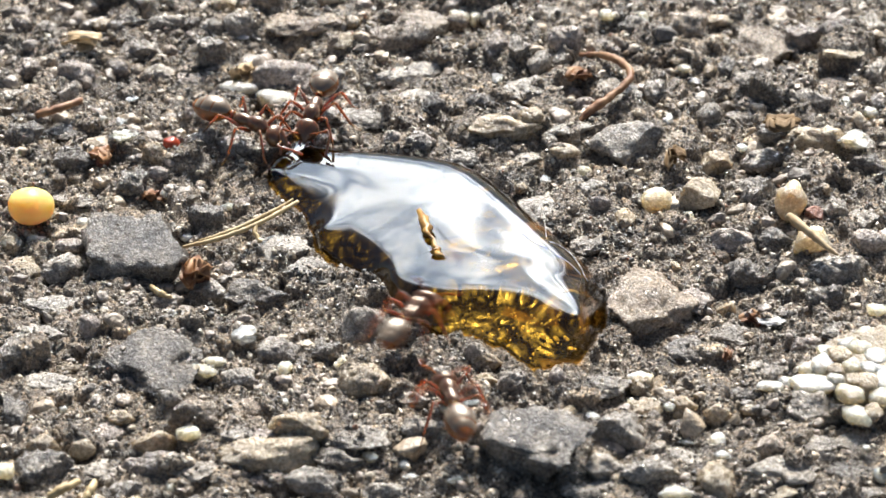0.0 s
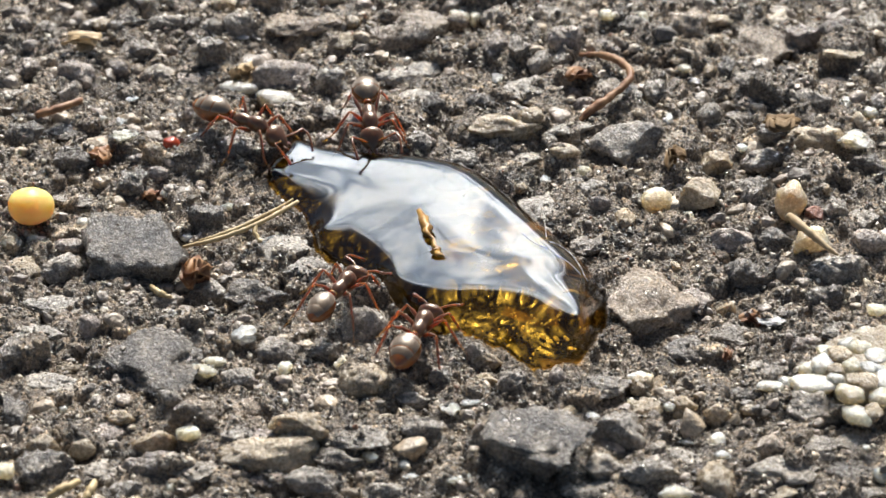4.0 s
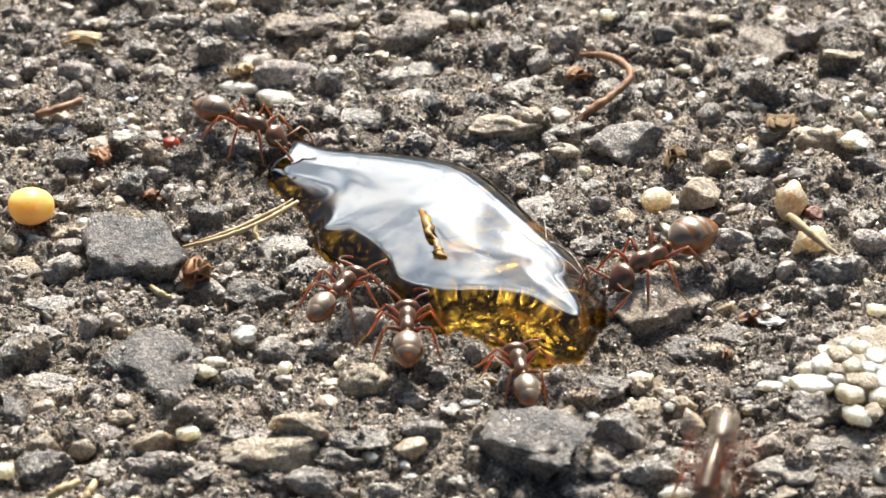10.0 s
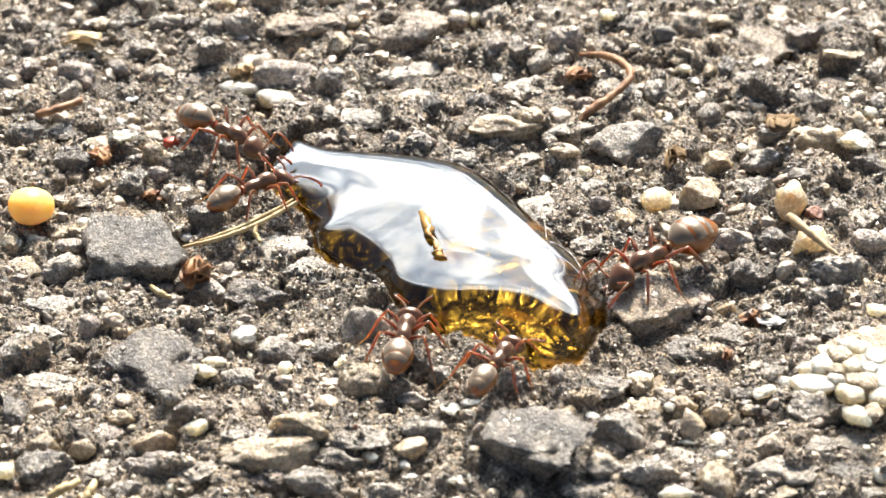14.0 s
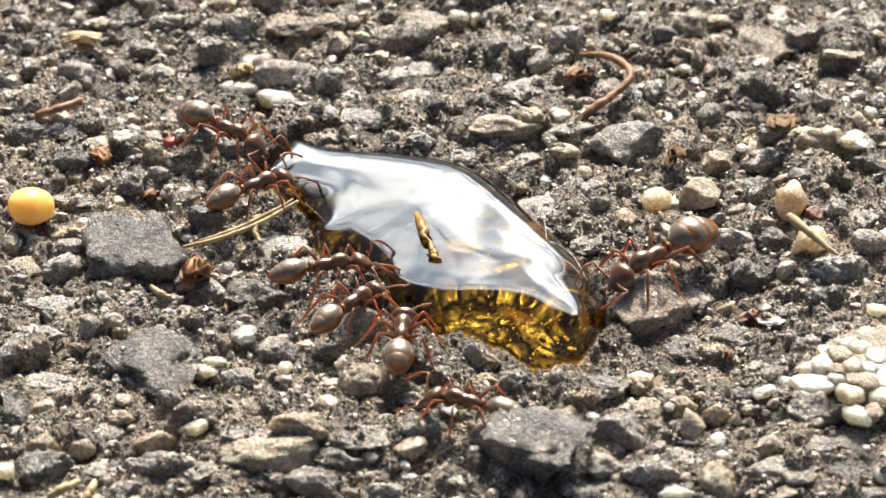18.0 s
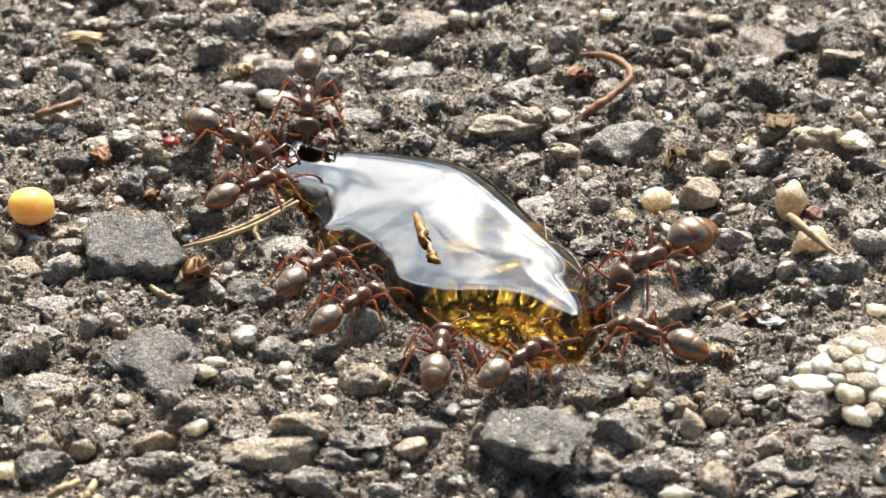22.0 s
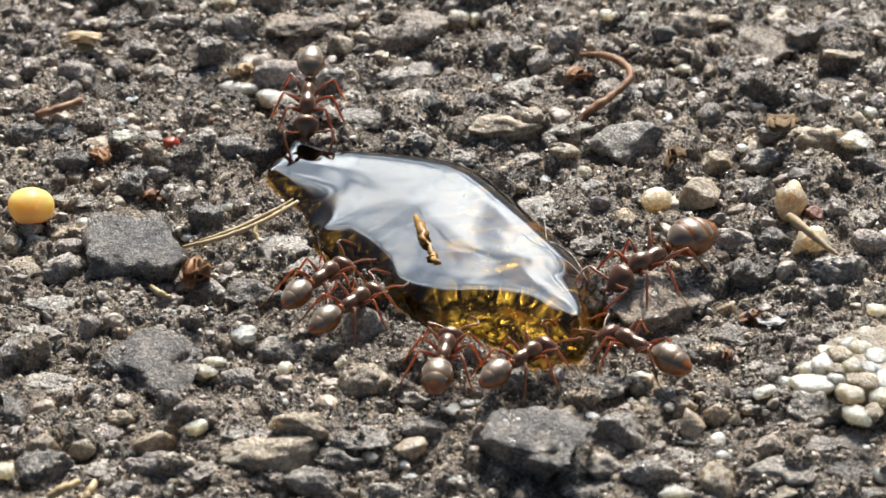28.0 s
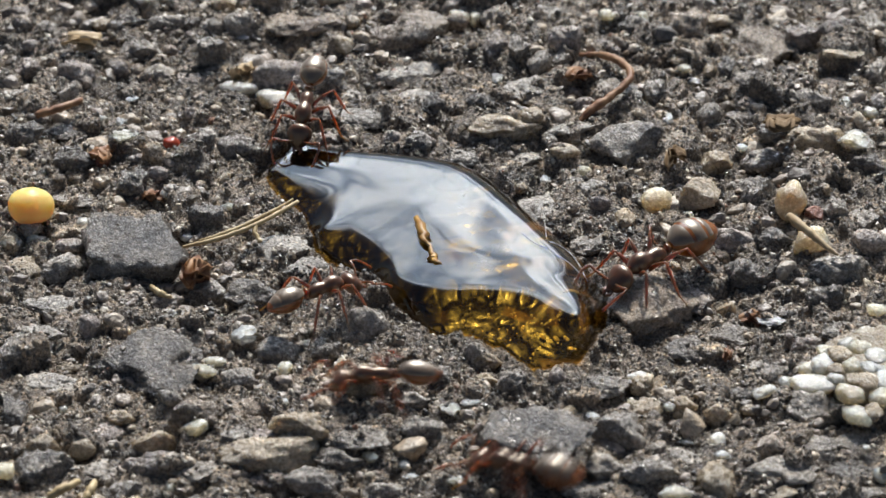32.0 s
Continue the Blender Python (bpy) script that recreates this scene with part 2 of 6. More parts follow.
ASPHALT = asphalt_material()
STONE = {
    "grey": stone_material("grey_stone", (0.22, 0.192, 0.165), (0.37, 0.328, 0.28), (0.53, 0.475, 0.405), 0.35, 0.32),
    "dusty": stone_material("dusty_stone", (0.33, 0.298, 0.26), (0.47, 0.43, 0.378), (0.62, 0.57, 0.50), 0.38, 0.32),
    "dark": stone_material("dark_stone", (0.12, 0.106, 0.094), (0.22, 0.195, 0.17), (0.35, 0.31, 0.265), 0.34, 0.36),
    "mauve": stone_material("mauve_stone", (0.22, 0.178, 0.155), (0.38, 0.318, 0.275), (0.53, 0.455, 0.395), 0.35, 0.32),
    "brown": stone_material("brown_stone", (0.19, 0.142, 0.105), (0.35, 0.275, 0.205), (0.50, 0.415, 0.32), 0.35, 0.32),
    "beige": stone_material("beige_stone", (0.29, 0.22, 0.14), (0.46, 0.37, 0.25), (0.61, 0.51, 0.37), 0.4, 0.24, 0.90, 0.3),
    "cream": stone_material("cream_stone", (0.58, 0.46, 0.31), (0.72, 0.61, 0.44), (0.82, 0.73, 0.57), 0.3, 0.14, 0.90, 1.0),
    "white": stone_material("white_quartz", (0.54, 0.505, 0.44), (0.68, 0.645, 0.57), (0.80, 0.765, 0.69), 0.28, 0.12, 0.86, 0.8),
    "red": stone_material("red_brick_grain", (0.16, 0.05, 0.025), (0.30, 0.10, 0.05), (0.42, 0.17, 0.09), 0.5, 0.3),
}
GRIT = grit_material()
STRAW = plant_material("dry_straw", (0.34, 0.24, 0.11), (0.60, 0.47, 0.26))
STEM = plant_material("brown_stem", (0.15, 0.055, 0.025), (0.38, 0.22, 0.11))
HUSK = plant_material("brown_husk", (0.13, 0.045, 0.02), (0.40, 0.22, 0.10))
HUSKPALE = plant_material("tan_husk", (0.30, 0.20, 0.10), (0.52, 0.40, 0.24))
LEAF = plant_material("dry_leaf", (0.10, 0.058, 0.027), (0.27, 0.18, 0.09), 1500, 0.75)
SEED = plant_material("yellow_seed_coat", (0.82, 0.48, 0.14), (0.88, 0.58, 0.22), 900, 0.42, 1.0)
SEED.node_tree.nodes["Principled BSDF"].inputs["Subsurface Scale"].default_value = 2.2
THREAD = plant_material("pale_thread", (0.55, 0.52, 0.47), (0.75, 0.72, 0.66), 3000, 0.3)
BERRY = plant_material("red_seed_coat", (0.20, 0.02, 0.01), (0.32, 0.05, 0.02), 900, 0.25)
FLAKE = plant_material("golden_flake", (0.20, 0.085, 0.015), (0.52, 0.30, 0.08), 3000, 0.35)
CUTICLE = cuticle_material("ant_cuticle", (0.040, 0.012, 0.004), (0.12, 0.034, 0.009), 0.32, 0.08, 0.15)
LIMB = cuticle_material("ant_limb", (0.070, 0.026, 0.009), (0.18, 0.074, 0.026), 0.28, 0.0, 0.35)
GASTER = cuticle_material("ant_membrane", (0.14, 0.040, 0.006), (0.34, 0.11, 0.015), 0.25, 0.0, 0.4)
PLATE = cuticle_material("ant_tergite", (0.060, 0.035, 0.020), (0.15, 0.096, 0.058), 0.36, 0.45)
for skin, coat, haze in ((PLATE, 1.0, 0.40), (CUTICLE, 0.5, 0.33)):   # silky down that shines towards the sun
    skin.node_tree.nodes["Principled BSDF"].inputs["Coat Weight"].default_value = coat
    skin.node_tree.nodes["Principled BSDF"].inputs["Coat Roughness"].default_value = haze
    skin.node_tree.nodes["Principled BSDF"].inputs["Coat IOR"].default_value = 1.8
    skin.node_tree.nodes["Principled BSDF"].inputs["Specular Tint"].default_value = (1.0, 0.82, 0.56, 1)
    skin.node_tree.nodes["Principled BSDF"].inputs["Coat Tint"].default_value = (1.0, 0.95, 0.84, 1)
EYE_MAT = cuticle_material("ant_eye", (0.008, 0.007, 0.006), (0.02, 0.018, 0.016), 0.18)
HONEY = honey_material()


# ---- mesh helpers ----
def mesh_from(name, verts, faces, material, smooth=True, scale=MM):
    me = bpy.data.meshes.new(name)
    me.from_pydata([tuple(c * scale for c in v) for v in verts], [], faces)
    if smooth:
        me.polygons.foreach_set("use_smooth", [True] * len(me.polygons))
    me.materials.append(material)
    me.update()
    return me


def part(name, me, parent, label="", m=None):
    ob = new(name, me)
    ob.parent = parent
    if m is not None:
        ob.matrix_basis = m
    if label:
        ob["label"] = label
    return ob


def empty(name):
    ob = new(name)
    ob.empty_display_size = 0.001
    return ob


def ball(sub):
    bm = bmesh.new()
    bmesh.ops.create_icosphere(bm, subdivisions=sub, radius=1.0)
    v = [x.co.copy() for x in bm.verts]
    f = [[y.index for y in x.verts] for x in bm.faces]
    bm.free()
    return v, f


BALLS = {k: ball(k) for k in (1, 2, 3, 4)}   # 1 is the plain icosahedron


def rock(name, seed, sub, cuts, lump, fine, material, level=None):
    """A stone of half-size 1: rounded by lump, with broken faces by cuts, and a fine rough skin."""
    rnd = random.Random(seed)
    vs, fs = BALLS[sub]
    planes = []
    for _ in range(cuts):
        d = Vector((rnd.gauss(0, 1), rnd.gauss(0, 1), rnd.gauss(0, 0.8))).normalized()
        planes.append((d, rnd.uniform(0.55, 0.85)))
    if level is not None:   # worn level on top
        planes.append((Vector((rnd.uniform(-0.15, 0.15), rnd.uniform(-0.22, 0.02), 1)).normalized(), level))
    off = Vector((rnd.uniform(-50, 50), rnd.uniform(-50, 50), 0))
    out = []
    for v in vs:
        p = v * (1.0 + lump * noise.noise(v * 1.1 + off))
        for d, c in planes:
            over = p.dot(d) - c
            if over > 0:
                p = p - d * over * 0.92
        p = p * (1.0 + fine * noise.noise(p * 3.5 + off) + 0.7 * fine * noise.noise(p * 8.0 + off) + 0.5 * fine * noise.noise(p * 17.0 + off))
        out.append(p)
    for k in range(3):
        lo, hi = min(p[k] for p in out), max(p[k] for p in out)
        for p in out:
            p[k] = (p[k] - (lo + hi) / 2) * 2 / (hi - lo)
    return mesh_from(name, out, fs, material, True, 1.0)


def tube(points, radii, sides=8, caps=True):
    """Verts and faces of a tapered limb along points, in mm."""
    pts = [Vector(p) for p in points]
    verts, faces = [], []
    up = Vector((0.13, 0.21, 1.0)).normalized()
    for i, p in enumerate(pts):
        way = (pts[min(i + 1, len(pts) - 1)] - pts[max(i - 1, 0)]).normalized()
        a = way.cross(up)
        if a.length < 1e-3:
            a = way.cross(Vector((1, 0, 0)))
        a.normalize()
        b = a.cross(way)
        for k in range(sides):
            th = 2 * math.pi * k / sides
            verts.append(p + (a * math.cos(th) + b * math.sin(th)) * radii[i])
    for i in range(len(pts) - 1):
        for k in range(sides):
            q = (k + 1) % sides
            faces.append((i * sides + k, i * sides + q, (i + 1) * sides + q, (i + 1) * sides + k))
    if caps:
        faces.append(tuple(range(sides))[::-1])
        faces.append(tuple(range((len(pts) - 1) * sides, len(pts) * sides)))
    return verts, faces


def spline(points, steps):
    """A smooth curve through a few points."""
    p = [Vector(q) for q in points]
    out = []
    for i in range(len(p) - 1):
        a, b, c, d = p[max(i - 1, 0)], p[i], p[i + 1], p[min(i + 2, len(p) - 1)]
        for k in range(steps):
            t = k / steps
            out.append(0.5 * (2 * b + (c - a) * t + (2 * a - 5 * b + 4 * c - d) * t * t + (3 * b - a - 3 * c + d) * t ** 3))
    return out + [p[-1]]


# ---- ground ----
def lattice_noise(x, y, cell, seed):
    g = np.random.RandomState(seed).rand(256, 256)
    u, v = x / cell + 100.0, y / cell + 100.0
    i, j = np.floor(u).astype(int), np.floor(v).astype(int)
    a, b = u - i, v - j
    a, b = a * a * (3 - 2 * a), b * b * (3 - 2 * b)
    i0, j0, i1, j1 = i % 256, j % 256, (i + 1) % 256, (j + 1) % 256
    return (g[i0, j0] * (1 - a) + g[i1, j0] * a) * (1 - b) + (g[i0, j1] * (1 - a) + g[i1, j1] * a) * b - 0.5


STEP, X0, X1, Y0, Y1 = 0.055, -18.0, 18.0, -15.5, 19.0
GX, GY = np.arange(X0, X1 + 1e-6, STEP), np.arange(Y0, Y1 + 1e-6, STEP)

# outline of the syrup drop on the ground, mm
DROP_OUTLINE = [(-5.25, 6.77), (-4.45, 6.19), (-3.25, 5.84), (-1.66, 5.59), (-0.08, 5.13), (1.1, 4.57), (2.27, 3.27), (3.22, 1.66), (4.07, 0.3), (4.8, -0.97), (5.29, -2.12), (5.48, -3.43), (5.25, -4.87), (4.77, -5.98), (4.01, -6.7), (3.17, -6.83), (2.44, -6.39), (1.79, -5.57), (0.86, -5.25), (-0.26, -4.94), (-1.17, -4.1), (-1.74, -3.26), (-2.07, -2.22), (-2.75, -1.37), (-3.57, -0.57), (-4.16, 0.17), (-4.41, 0.91), (-4.64, 1.66), (-4.99, 2.48), (-5.56, 3.31), (-5.97, 4.21), (-6.11, 4.78), (-5.89, 5.41), (-5.51, 5.98)]
# brim of its nearly level top
DROP_TOP = [(-5.22, 6.3), (-4.43, 5.56), (-2.83, 4.83), (-1.25, 4.04), (0.02, 3.12), (0.99, 1.8), (2.22, -0.11), (3.06, -1.44), (3.67, -2.5), (3.42, -3.42), (3.82, -4.13), (4.25, -4.9), (4.57, -5.73), (4.41, -6.05), (4.02, -5.38), (3.56, -4.84), (2.92, -4.45), (1.42, -4.05), (-0.08, -3.77), (-1.3, -3.26), (-1.82, -2.6), (-1.86, -1.74), (-2.34, -0.43), (-3.2, 0.78), (-4.24, 0.56), (-3.71, 1.29), (-3.34, 2.37), (-3.59, 3.18), (-4.62, 3.84), (-5.58, 4.2), (-6.05, 4.42), (-5.75, 4.98), (-5.45, 5.53)]
DROP_EDGE = np.array([tuple(p) for p in spline([(*p, 0) for p in DROP_OUTLINE + DROP_OUTLINE[:1]], 6)])[:-1, :2]
TOP_EDGE = np.array([tuple(p) for p in spline([(*p, 0) for p in DROP_TOP + DROP_TOP[:1]], 4)])[:-1, :2]


def edge_distance(edge, x, y):
    """Signed distance to a closed outline, inside positive."""
    best = np.full(x.shape, 1e9)
    inside = np.zeros(x.shape, bool)
    n = len(edge)
    for k in range(n):
        (ax, ay), (bx, by) = edge[k], edge[(k + 1) % n]
        ex, ey = bx - ax, by - ay
        t = np.clip(((x - ax) * ex + (y - ay) * ey) / (ex * ex + ey * ey + 1e-12), 0, 1)
        best = np.minimum(best, np.hypot(x - ax - t * ex, y - ay - t * ey))
        inside ^= ((ay > y) != (by > y)) & (x < (bx - ax) * (y - ay) / (by - ay + 1e-12) + ax)
    return np.where(inside, best, -best)


def make_heights():
    x, y = np.meshgrid(GX, GY, indexing="ij")
    h = np.zeros_like(x)
    # a broken crust: lumps with creases between them, then ever finer roughness
    sx, sy = x + 0.8 * lattice_noise(x, y, 1.7, 21), y + 0.8 * lattice_noise(x, y, 1.7, 22)
    for reach, amp, seed in ((6.0, 0.6, 1), (2.7, 0.6, 2), (0.33, 0.14, 5), (0.15, 0.09, 6)):
        h += amp * lattice_noise(x, y, reach, seed)
    for reach, amp, seed in ((2.1, 0.65, 31), (1.15, 0.55, 32), (0.6, 0.28, 33)):
        h += amp * (np.abs(lattice_noise(sx, sy, reach, seed)) * 2 - 0.5)
    h *= 0.85
    grain = 0.24 + 0.35 * lattice_noise(sx, sy, 0.8, 7) + 0.5 * lattice_noise(x, y, 0.17, 8)
    rnd = np.random.RandomState(11)
    for _ in range(6500):
        r = min(0.09 + rnd.exponential(0.15), 0.9)
        px, py = rnd.uniform(X0 + 1, X1 - 1), rnd.uniform(Y0 + 1, Y1 - 1)
        i0, i1 = np.searchsorted(GX, (px - r * 1.3, px + r * 1.3))
        j0, j1 = np.searchsorted(GY, (py - r * 1.3, py + r * 1.3))
        ax, th = rnd.uniform(0.6, 1.0), rnd.uniform(0, math.pi)
        dx, dy = x[i0:i1, j0:j1] - px, y[i0:i1, j0:j1] - py
        u, v = dx * math.cos(th) + dy * math.sin(th), (dy * math.cos(th) - dx * math.sin(th)) / ax
        p = rnd.uniform(1.4, 3.6)
        q = 1 - (np.abs(u / r) ** p + np.abs(v / r) ** p)
        k = q > 0
        mid = h[np.searchsorted(GX, px) - 1, np.searchsorted(GY, py) - 1]
        top = mid - 0.12 * r + r * rnd.uniform(0.15, 0.6) * np.clip(q, 0, 1) ** 0.6 + rnd.uniform(-0.5, 0.5) * u + rnd.uniform(-0.4, 0.3) * v
        top = top + 0.10 * lattice_noise(x[i0:i1, j0:j1], y[i0:i1, j0:j1], 0.2, 9)
        k &= top > h[i0:i1, j0:j1]
        h[i0:i1, j0:j1][k] = top[k]
        tone = rnd.rand() if rnd.rand() < 0.12 else 0.12 + 0.42 * rnd.rand()
        grain[i0:i1, j0:j1][k] = tone + 0.35 * (grain[i0:i1, j0:j1][k] - 0.24)
    h = 0.5 * h + 0.125 * (np.roll(h, 1, 0) + np.roll(h, -1, 0) + np.roll(h, 1, 1) + np.roll(h, -1, 1))
    d = np.full(x.shape, -9.0)
    i0, i1 = np.searchsorted(GX, (DROP_EDGE[:, 0].min() - 2.0, DROP_EDGE[:, 0].max() + 2.0))
    j0, j1 = np.searchsorted(GY, (DROP_EDGE[:, 1].min() - 2.0, DROP_EDGE[:, 1].max() + 2.0))
    d[i0:i1, j0:j1] = edge_distance(DROP_EDGE, x[i0:i1, j0:j1], y[i0:i1, j0:j1])
    flat = np.clip((d + 0.25) / 0.5, 0, 1)
    h = h * (1 - 0.85 * flat) - 0.12 * flat
    edge = np.minimum(np.minimum(x - X0, X1 - x), np.minimum(y - Y0, Y1 - y))
    return h * np.clip(edge / 1.5, 0, 1), np.clip(grain, 0, 1), d


HEIGHT, GRAIN, INSIDE = make_heights()


def cell(x, y):
    return min(max(round((x - X0) / STEP), 0), len(GX) - 1), min(max(round((y - Y0) / STEP), 0), len(GY) - 1)


def ground_z(x, y):
    return float(HEIGHT[cell(x, y)])


def bed_z(x, y, r):
    """Mean height of the ground round a place."""
    i, j = cell(x, y)
    k = max(int(r / STEP), 1)
    return float(HEIGHT[max(i - k, 0):i + k + 1, max(j - k, 0):j + k + 1].mean())


def drop_depth(x, y):
    """How far a place lies inside the drop's outline, mm."""
    return float(INSIDE[cell(x, y)])


def make_ground():
    far = np.array([2.0 * 1.6 ** k for k in range(28)])
    xs = np.concatenate((X0 - far[::-1], GX, X1 + far))
    ys = np.concatenate((Y0 - far[::-1], GY, Y1 + far))
    nf = len(far)
    z, g = np.zeros((len(xs), len(ys))), np.full((len(xs), len(ys)), 0.3)
    z[nf:nf + len(GX), nf:nf + len(GY)] = HEIGHT
    g[nf:nf + len(GX), nf:nf + len(GY)] = GRAIN
    x, y = np.meshgrid(xs, ys, indexing="ij")
    co = (np.stack((x, y, z), -1) * MM).reshape(-1, 3).astype(np.float32)
    a, b = len(xs), len(ys)
    idx = np.arange(a * b).reshape(a, b)
    quads = np.stack((idx[:-1, :-1], idx[1:, :-1], idx[1:, 1:], idx[:-1, 1:]), -1).reshape(-1, 4).astype(np.int32)
    me = bpy.data.meshes.new("ground")
    me.vertices.add(len(co))
    me.vertices.foreach_set("co", co.ravel())
    me.loops.add(quads.size)
    me.loops.foreach_set("vertex_index", quads.ravel())
    me.polygons.add(len(quads))
    me.polygons.foreach_set("loop_start", np.arange(0, quads.size, 4, dtype=np.int32))
    me.polygons.foreach_set("use_smooth", np.ones(len(quads), bool))
    at = me.attributes.new("grain", "FLOAT", "POINT")
    at.data.foreach_set("value", g.ravel().astype(np.float32))
    # syrup darkens the asphalt; near black under the drop paints shade; damp beyond
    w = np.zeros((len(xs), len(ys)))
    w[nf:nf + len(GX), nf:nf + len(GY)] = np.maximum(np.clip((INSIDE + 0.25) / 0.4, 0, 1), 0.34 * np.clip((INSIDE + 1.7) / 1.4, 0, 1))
    at = me.attributes.new("soak_shade", "FLOAT", "POINT")
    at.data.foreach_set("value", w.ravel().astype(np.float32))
    # focused golden light is painted in under the rounded end
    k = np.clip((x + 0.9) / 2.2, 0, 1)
    at = me.attributes.new("caustic_glow", "FLOAT", "POINT")
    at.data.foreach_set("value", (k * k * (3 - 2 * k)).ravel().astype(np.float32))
    me.materials.append(ASPHALT)
    me.update(calc_edges=True)
    return tagged(new("ground", me), "weathered grey asphalt with sand grains and worn aggregate", "ground", kind="structure")


ground = make_ground()


# ---- the syrup drop ----
def make_drop():
    step = 0.035
    xs = np.arange(DROP_EDGE[:, 0].min() - 0.5, DROP_EDGE[:, 0].max() + 0.5, step)
    ys = np.arange(DROP_EDGE[:, 1].min() - 0.5, DROP_EDGE[:, 1].max() + 0.5, step)
    x, y = np.meshgrid(xs, ys, indexing="ij")
    d, top = edge_distance(DROP_EDGE, x, y), edge_distance(TOP_EDGE, x, y)
    # thin at its drawn-out tip and fullest at its rounded end; the sides bulge up to the level top
    along = np.clip((x + 5.85) / 9.24, 0, 1)
    full = DROP_THIN + (DROP_FULL - DROP_THIN) * along * along * (3 - 2 * along)
    rise = np.clip(d, 0, None) / (np.clip(d, 0, None) + np.clip(-top, 0, None) + 1e-6)
    z = full * (1 - (1 - rise) ** 2) + DROP_DOME * np.clip(top, 0, 2)
    for _ in range(36):
        s = (z + np.roll(z, 1, 0) + np.roll(z, -1, 0) + np.roll(z, 1, 1) + np.roll(z, -1, 1)) / 5
        z = np.where(d > 0.06, s, z)
    z = np.where(d < 0, 4.0 * d, z)
    keep = d > -0.2
    idx = -np.ones(x.shape, int)
    verts, faces = [], []
    cells = keep[:-1, :-1] & keep[1:, :-1] & keep[1:, 1:] & keep[:-1, 1:]

    def vert(i, j):
        if idx[i, j] < 0:
            idx[i, j] = len(verts)
            verts.append((x[i, j], y[i, j], z[i, j]))
        return int(idx[i, j])

    for i, j in zip(*np.nonzero(cells)):
        faces.append((vert(i, j), vert(i + 1, j), vert(i + 1, j + 1), vert(i, j + 1)))
    me = mesh_from("syrup_drop", verts, faces, HONEY)
    ob = new("syrup_drop", me)
    ob.visible_shadow = False
    return tagged(ob, "glossy amber syrup drop with a drawn-out tip on asphalt", "drop")


DROP_THIN, DROP_FULL, DROP_DOME = 0.30, 1.45, 0.03
syrup = make_drop()


# ---- aggregate and pebbles ----
def stone_mesh(tone, style, k):
    key = tone + style + str(k)
    if key not in STONE_MESH:
        cuts, lump, fine = {"worn": (5, 0.5, 0.17), "block": (8, 0.4, 0.20), "round": (1, 0.34, 0.03), "flat": (6, 0.55, 0.20), "dome": (3, 0.4, 0.12), "chip": (8, 0.35, 0.07)}[style]
        seed = 31 * k + 7 * len(style)
        STONE_MESH[key] = rock("stone", seed, 4 if style != "round" else 3, cuts, lump, fine, STONE[tone], 0.45 if style == "block" else None)
    return STONE_MESH[key]


STONE_MESH = {}


def stone(tone, style, x, y, w, d, h, turn=0, sink=0.45, k=0, tilt=0):
    """A stone bedded in the asphalt: centre, width, depth, height above the binder, mm."""
    ob = part("stone", stone_mesh(tone, style, k), ground)
    half = h / (2 - 2 * sink)
    z = bed_z(x, y, 0.35 * (w + d) / 2) + 0.95 * h - half
    ob.matrix_basis = pose(x * MM, y * MM, z * MM, tilt, 0, turn) @ Matrix.Diagonal((w / 2 * MM, d / 2 * MM, half * MM, 1))
    return ob


def pebble(label, tone, style, x, y, w, d, h, turn=0, k=0, name="pebble", lift=0.0):
    """A loose pebble lying on the asphalt."""
    ob = new(name, stone_mesh(tone, style, k))
    z = bed_z(x, y, 0.3 * w) + h * 0.30 + lift
    ob.matrix_basis = pose(x * MM, y * MM, z * MM, 0, 0, turn) @ Matrix.Diagonal((w / 2 * MM, d / 2 * MM, h / 2 * MM, 1))
    return tagged(ob, label, "pebble", "loose pebbles on the asphalt")


stone("mauve", "worn", -15.62, 15.27, 1.20, 0.86, 0.48, 1, 0.5, 0)
stone("brown", "round", -15.47, 14.56, 1.00, 0.71, 0.46, -2, 0.5, 1)
stone("grey", "worn", -14.43, 14.43, 1.08, 1.07, 0.54, 182, 0.5, 2)
stone("mauve", "dome", -15.00, 11.79, 1.12, 1.05, 0.56, 1, 0.5, 3)
stone("mauve", "round", -14.96, 13.24, 0.82, 0.51, 0.33, 175, 0.5, 4)
stone("mauve", "dome", -13.19, 11.10, 1.54, 1.29, 0.72, -5, 0.5, 0)
stone("mauve", "round", -11.76, 11.84, 0.90, 0.71, 0.46, 180, 0.5, 1)
stone("brown", "round", -11.09, 12.09, 0.54, 0.71, 0.30, 178, 0.5, 2)
stone("grey", "dome", -11.07, 13.27, 1.80, 0.99, 0.55, -4, 0.5, 3)
stone("grey", "dome", -10.20, 11.69, 1.14, 0.88, 0.49, 6, 0.5, 4)
stone("brown", "round", -9.95, 13.25, 0.60, 0.51, 0.33, 184, 0.5, 0)
stone("grey", "worn", -9.96, 14.74, 1.70, 0.80, 0.44, -6, 0.5, 1)
stone("grey", "worn", -8.45, 14.10, 1.14, 0.75, 0.42, -3, 0.5, 2)
stone("dark", "worn", -11.40, 14.92, 1.14, 0.64, 0.36, 5, 0.5, 3)
stone("dark", "block", -8.37, 12.10, 1.14, 0.97, 0.71, 179, 0.5, 4)
stone("grey", "flat", -15.33, 9.99, 1.00, 0.79, 0.15, 183, 0.5, 0)
stone("dark", "worn", -14.81, 6.82, 1.52, 1.10, 0.61, 178, 0.5, 1)
stone("grey", "flat", -13.38, 7.68, 1.54, 1.21, 0.23, 188, 0.5, 2)
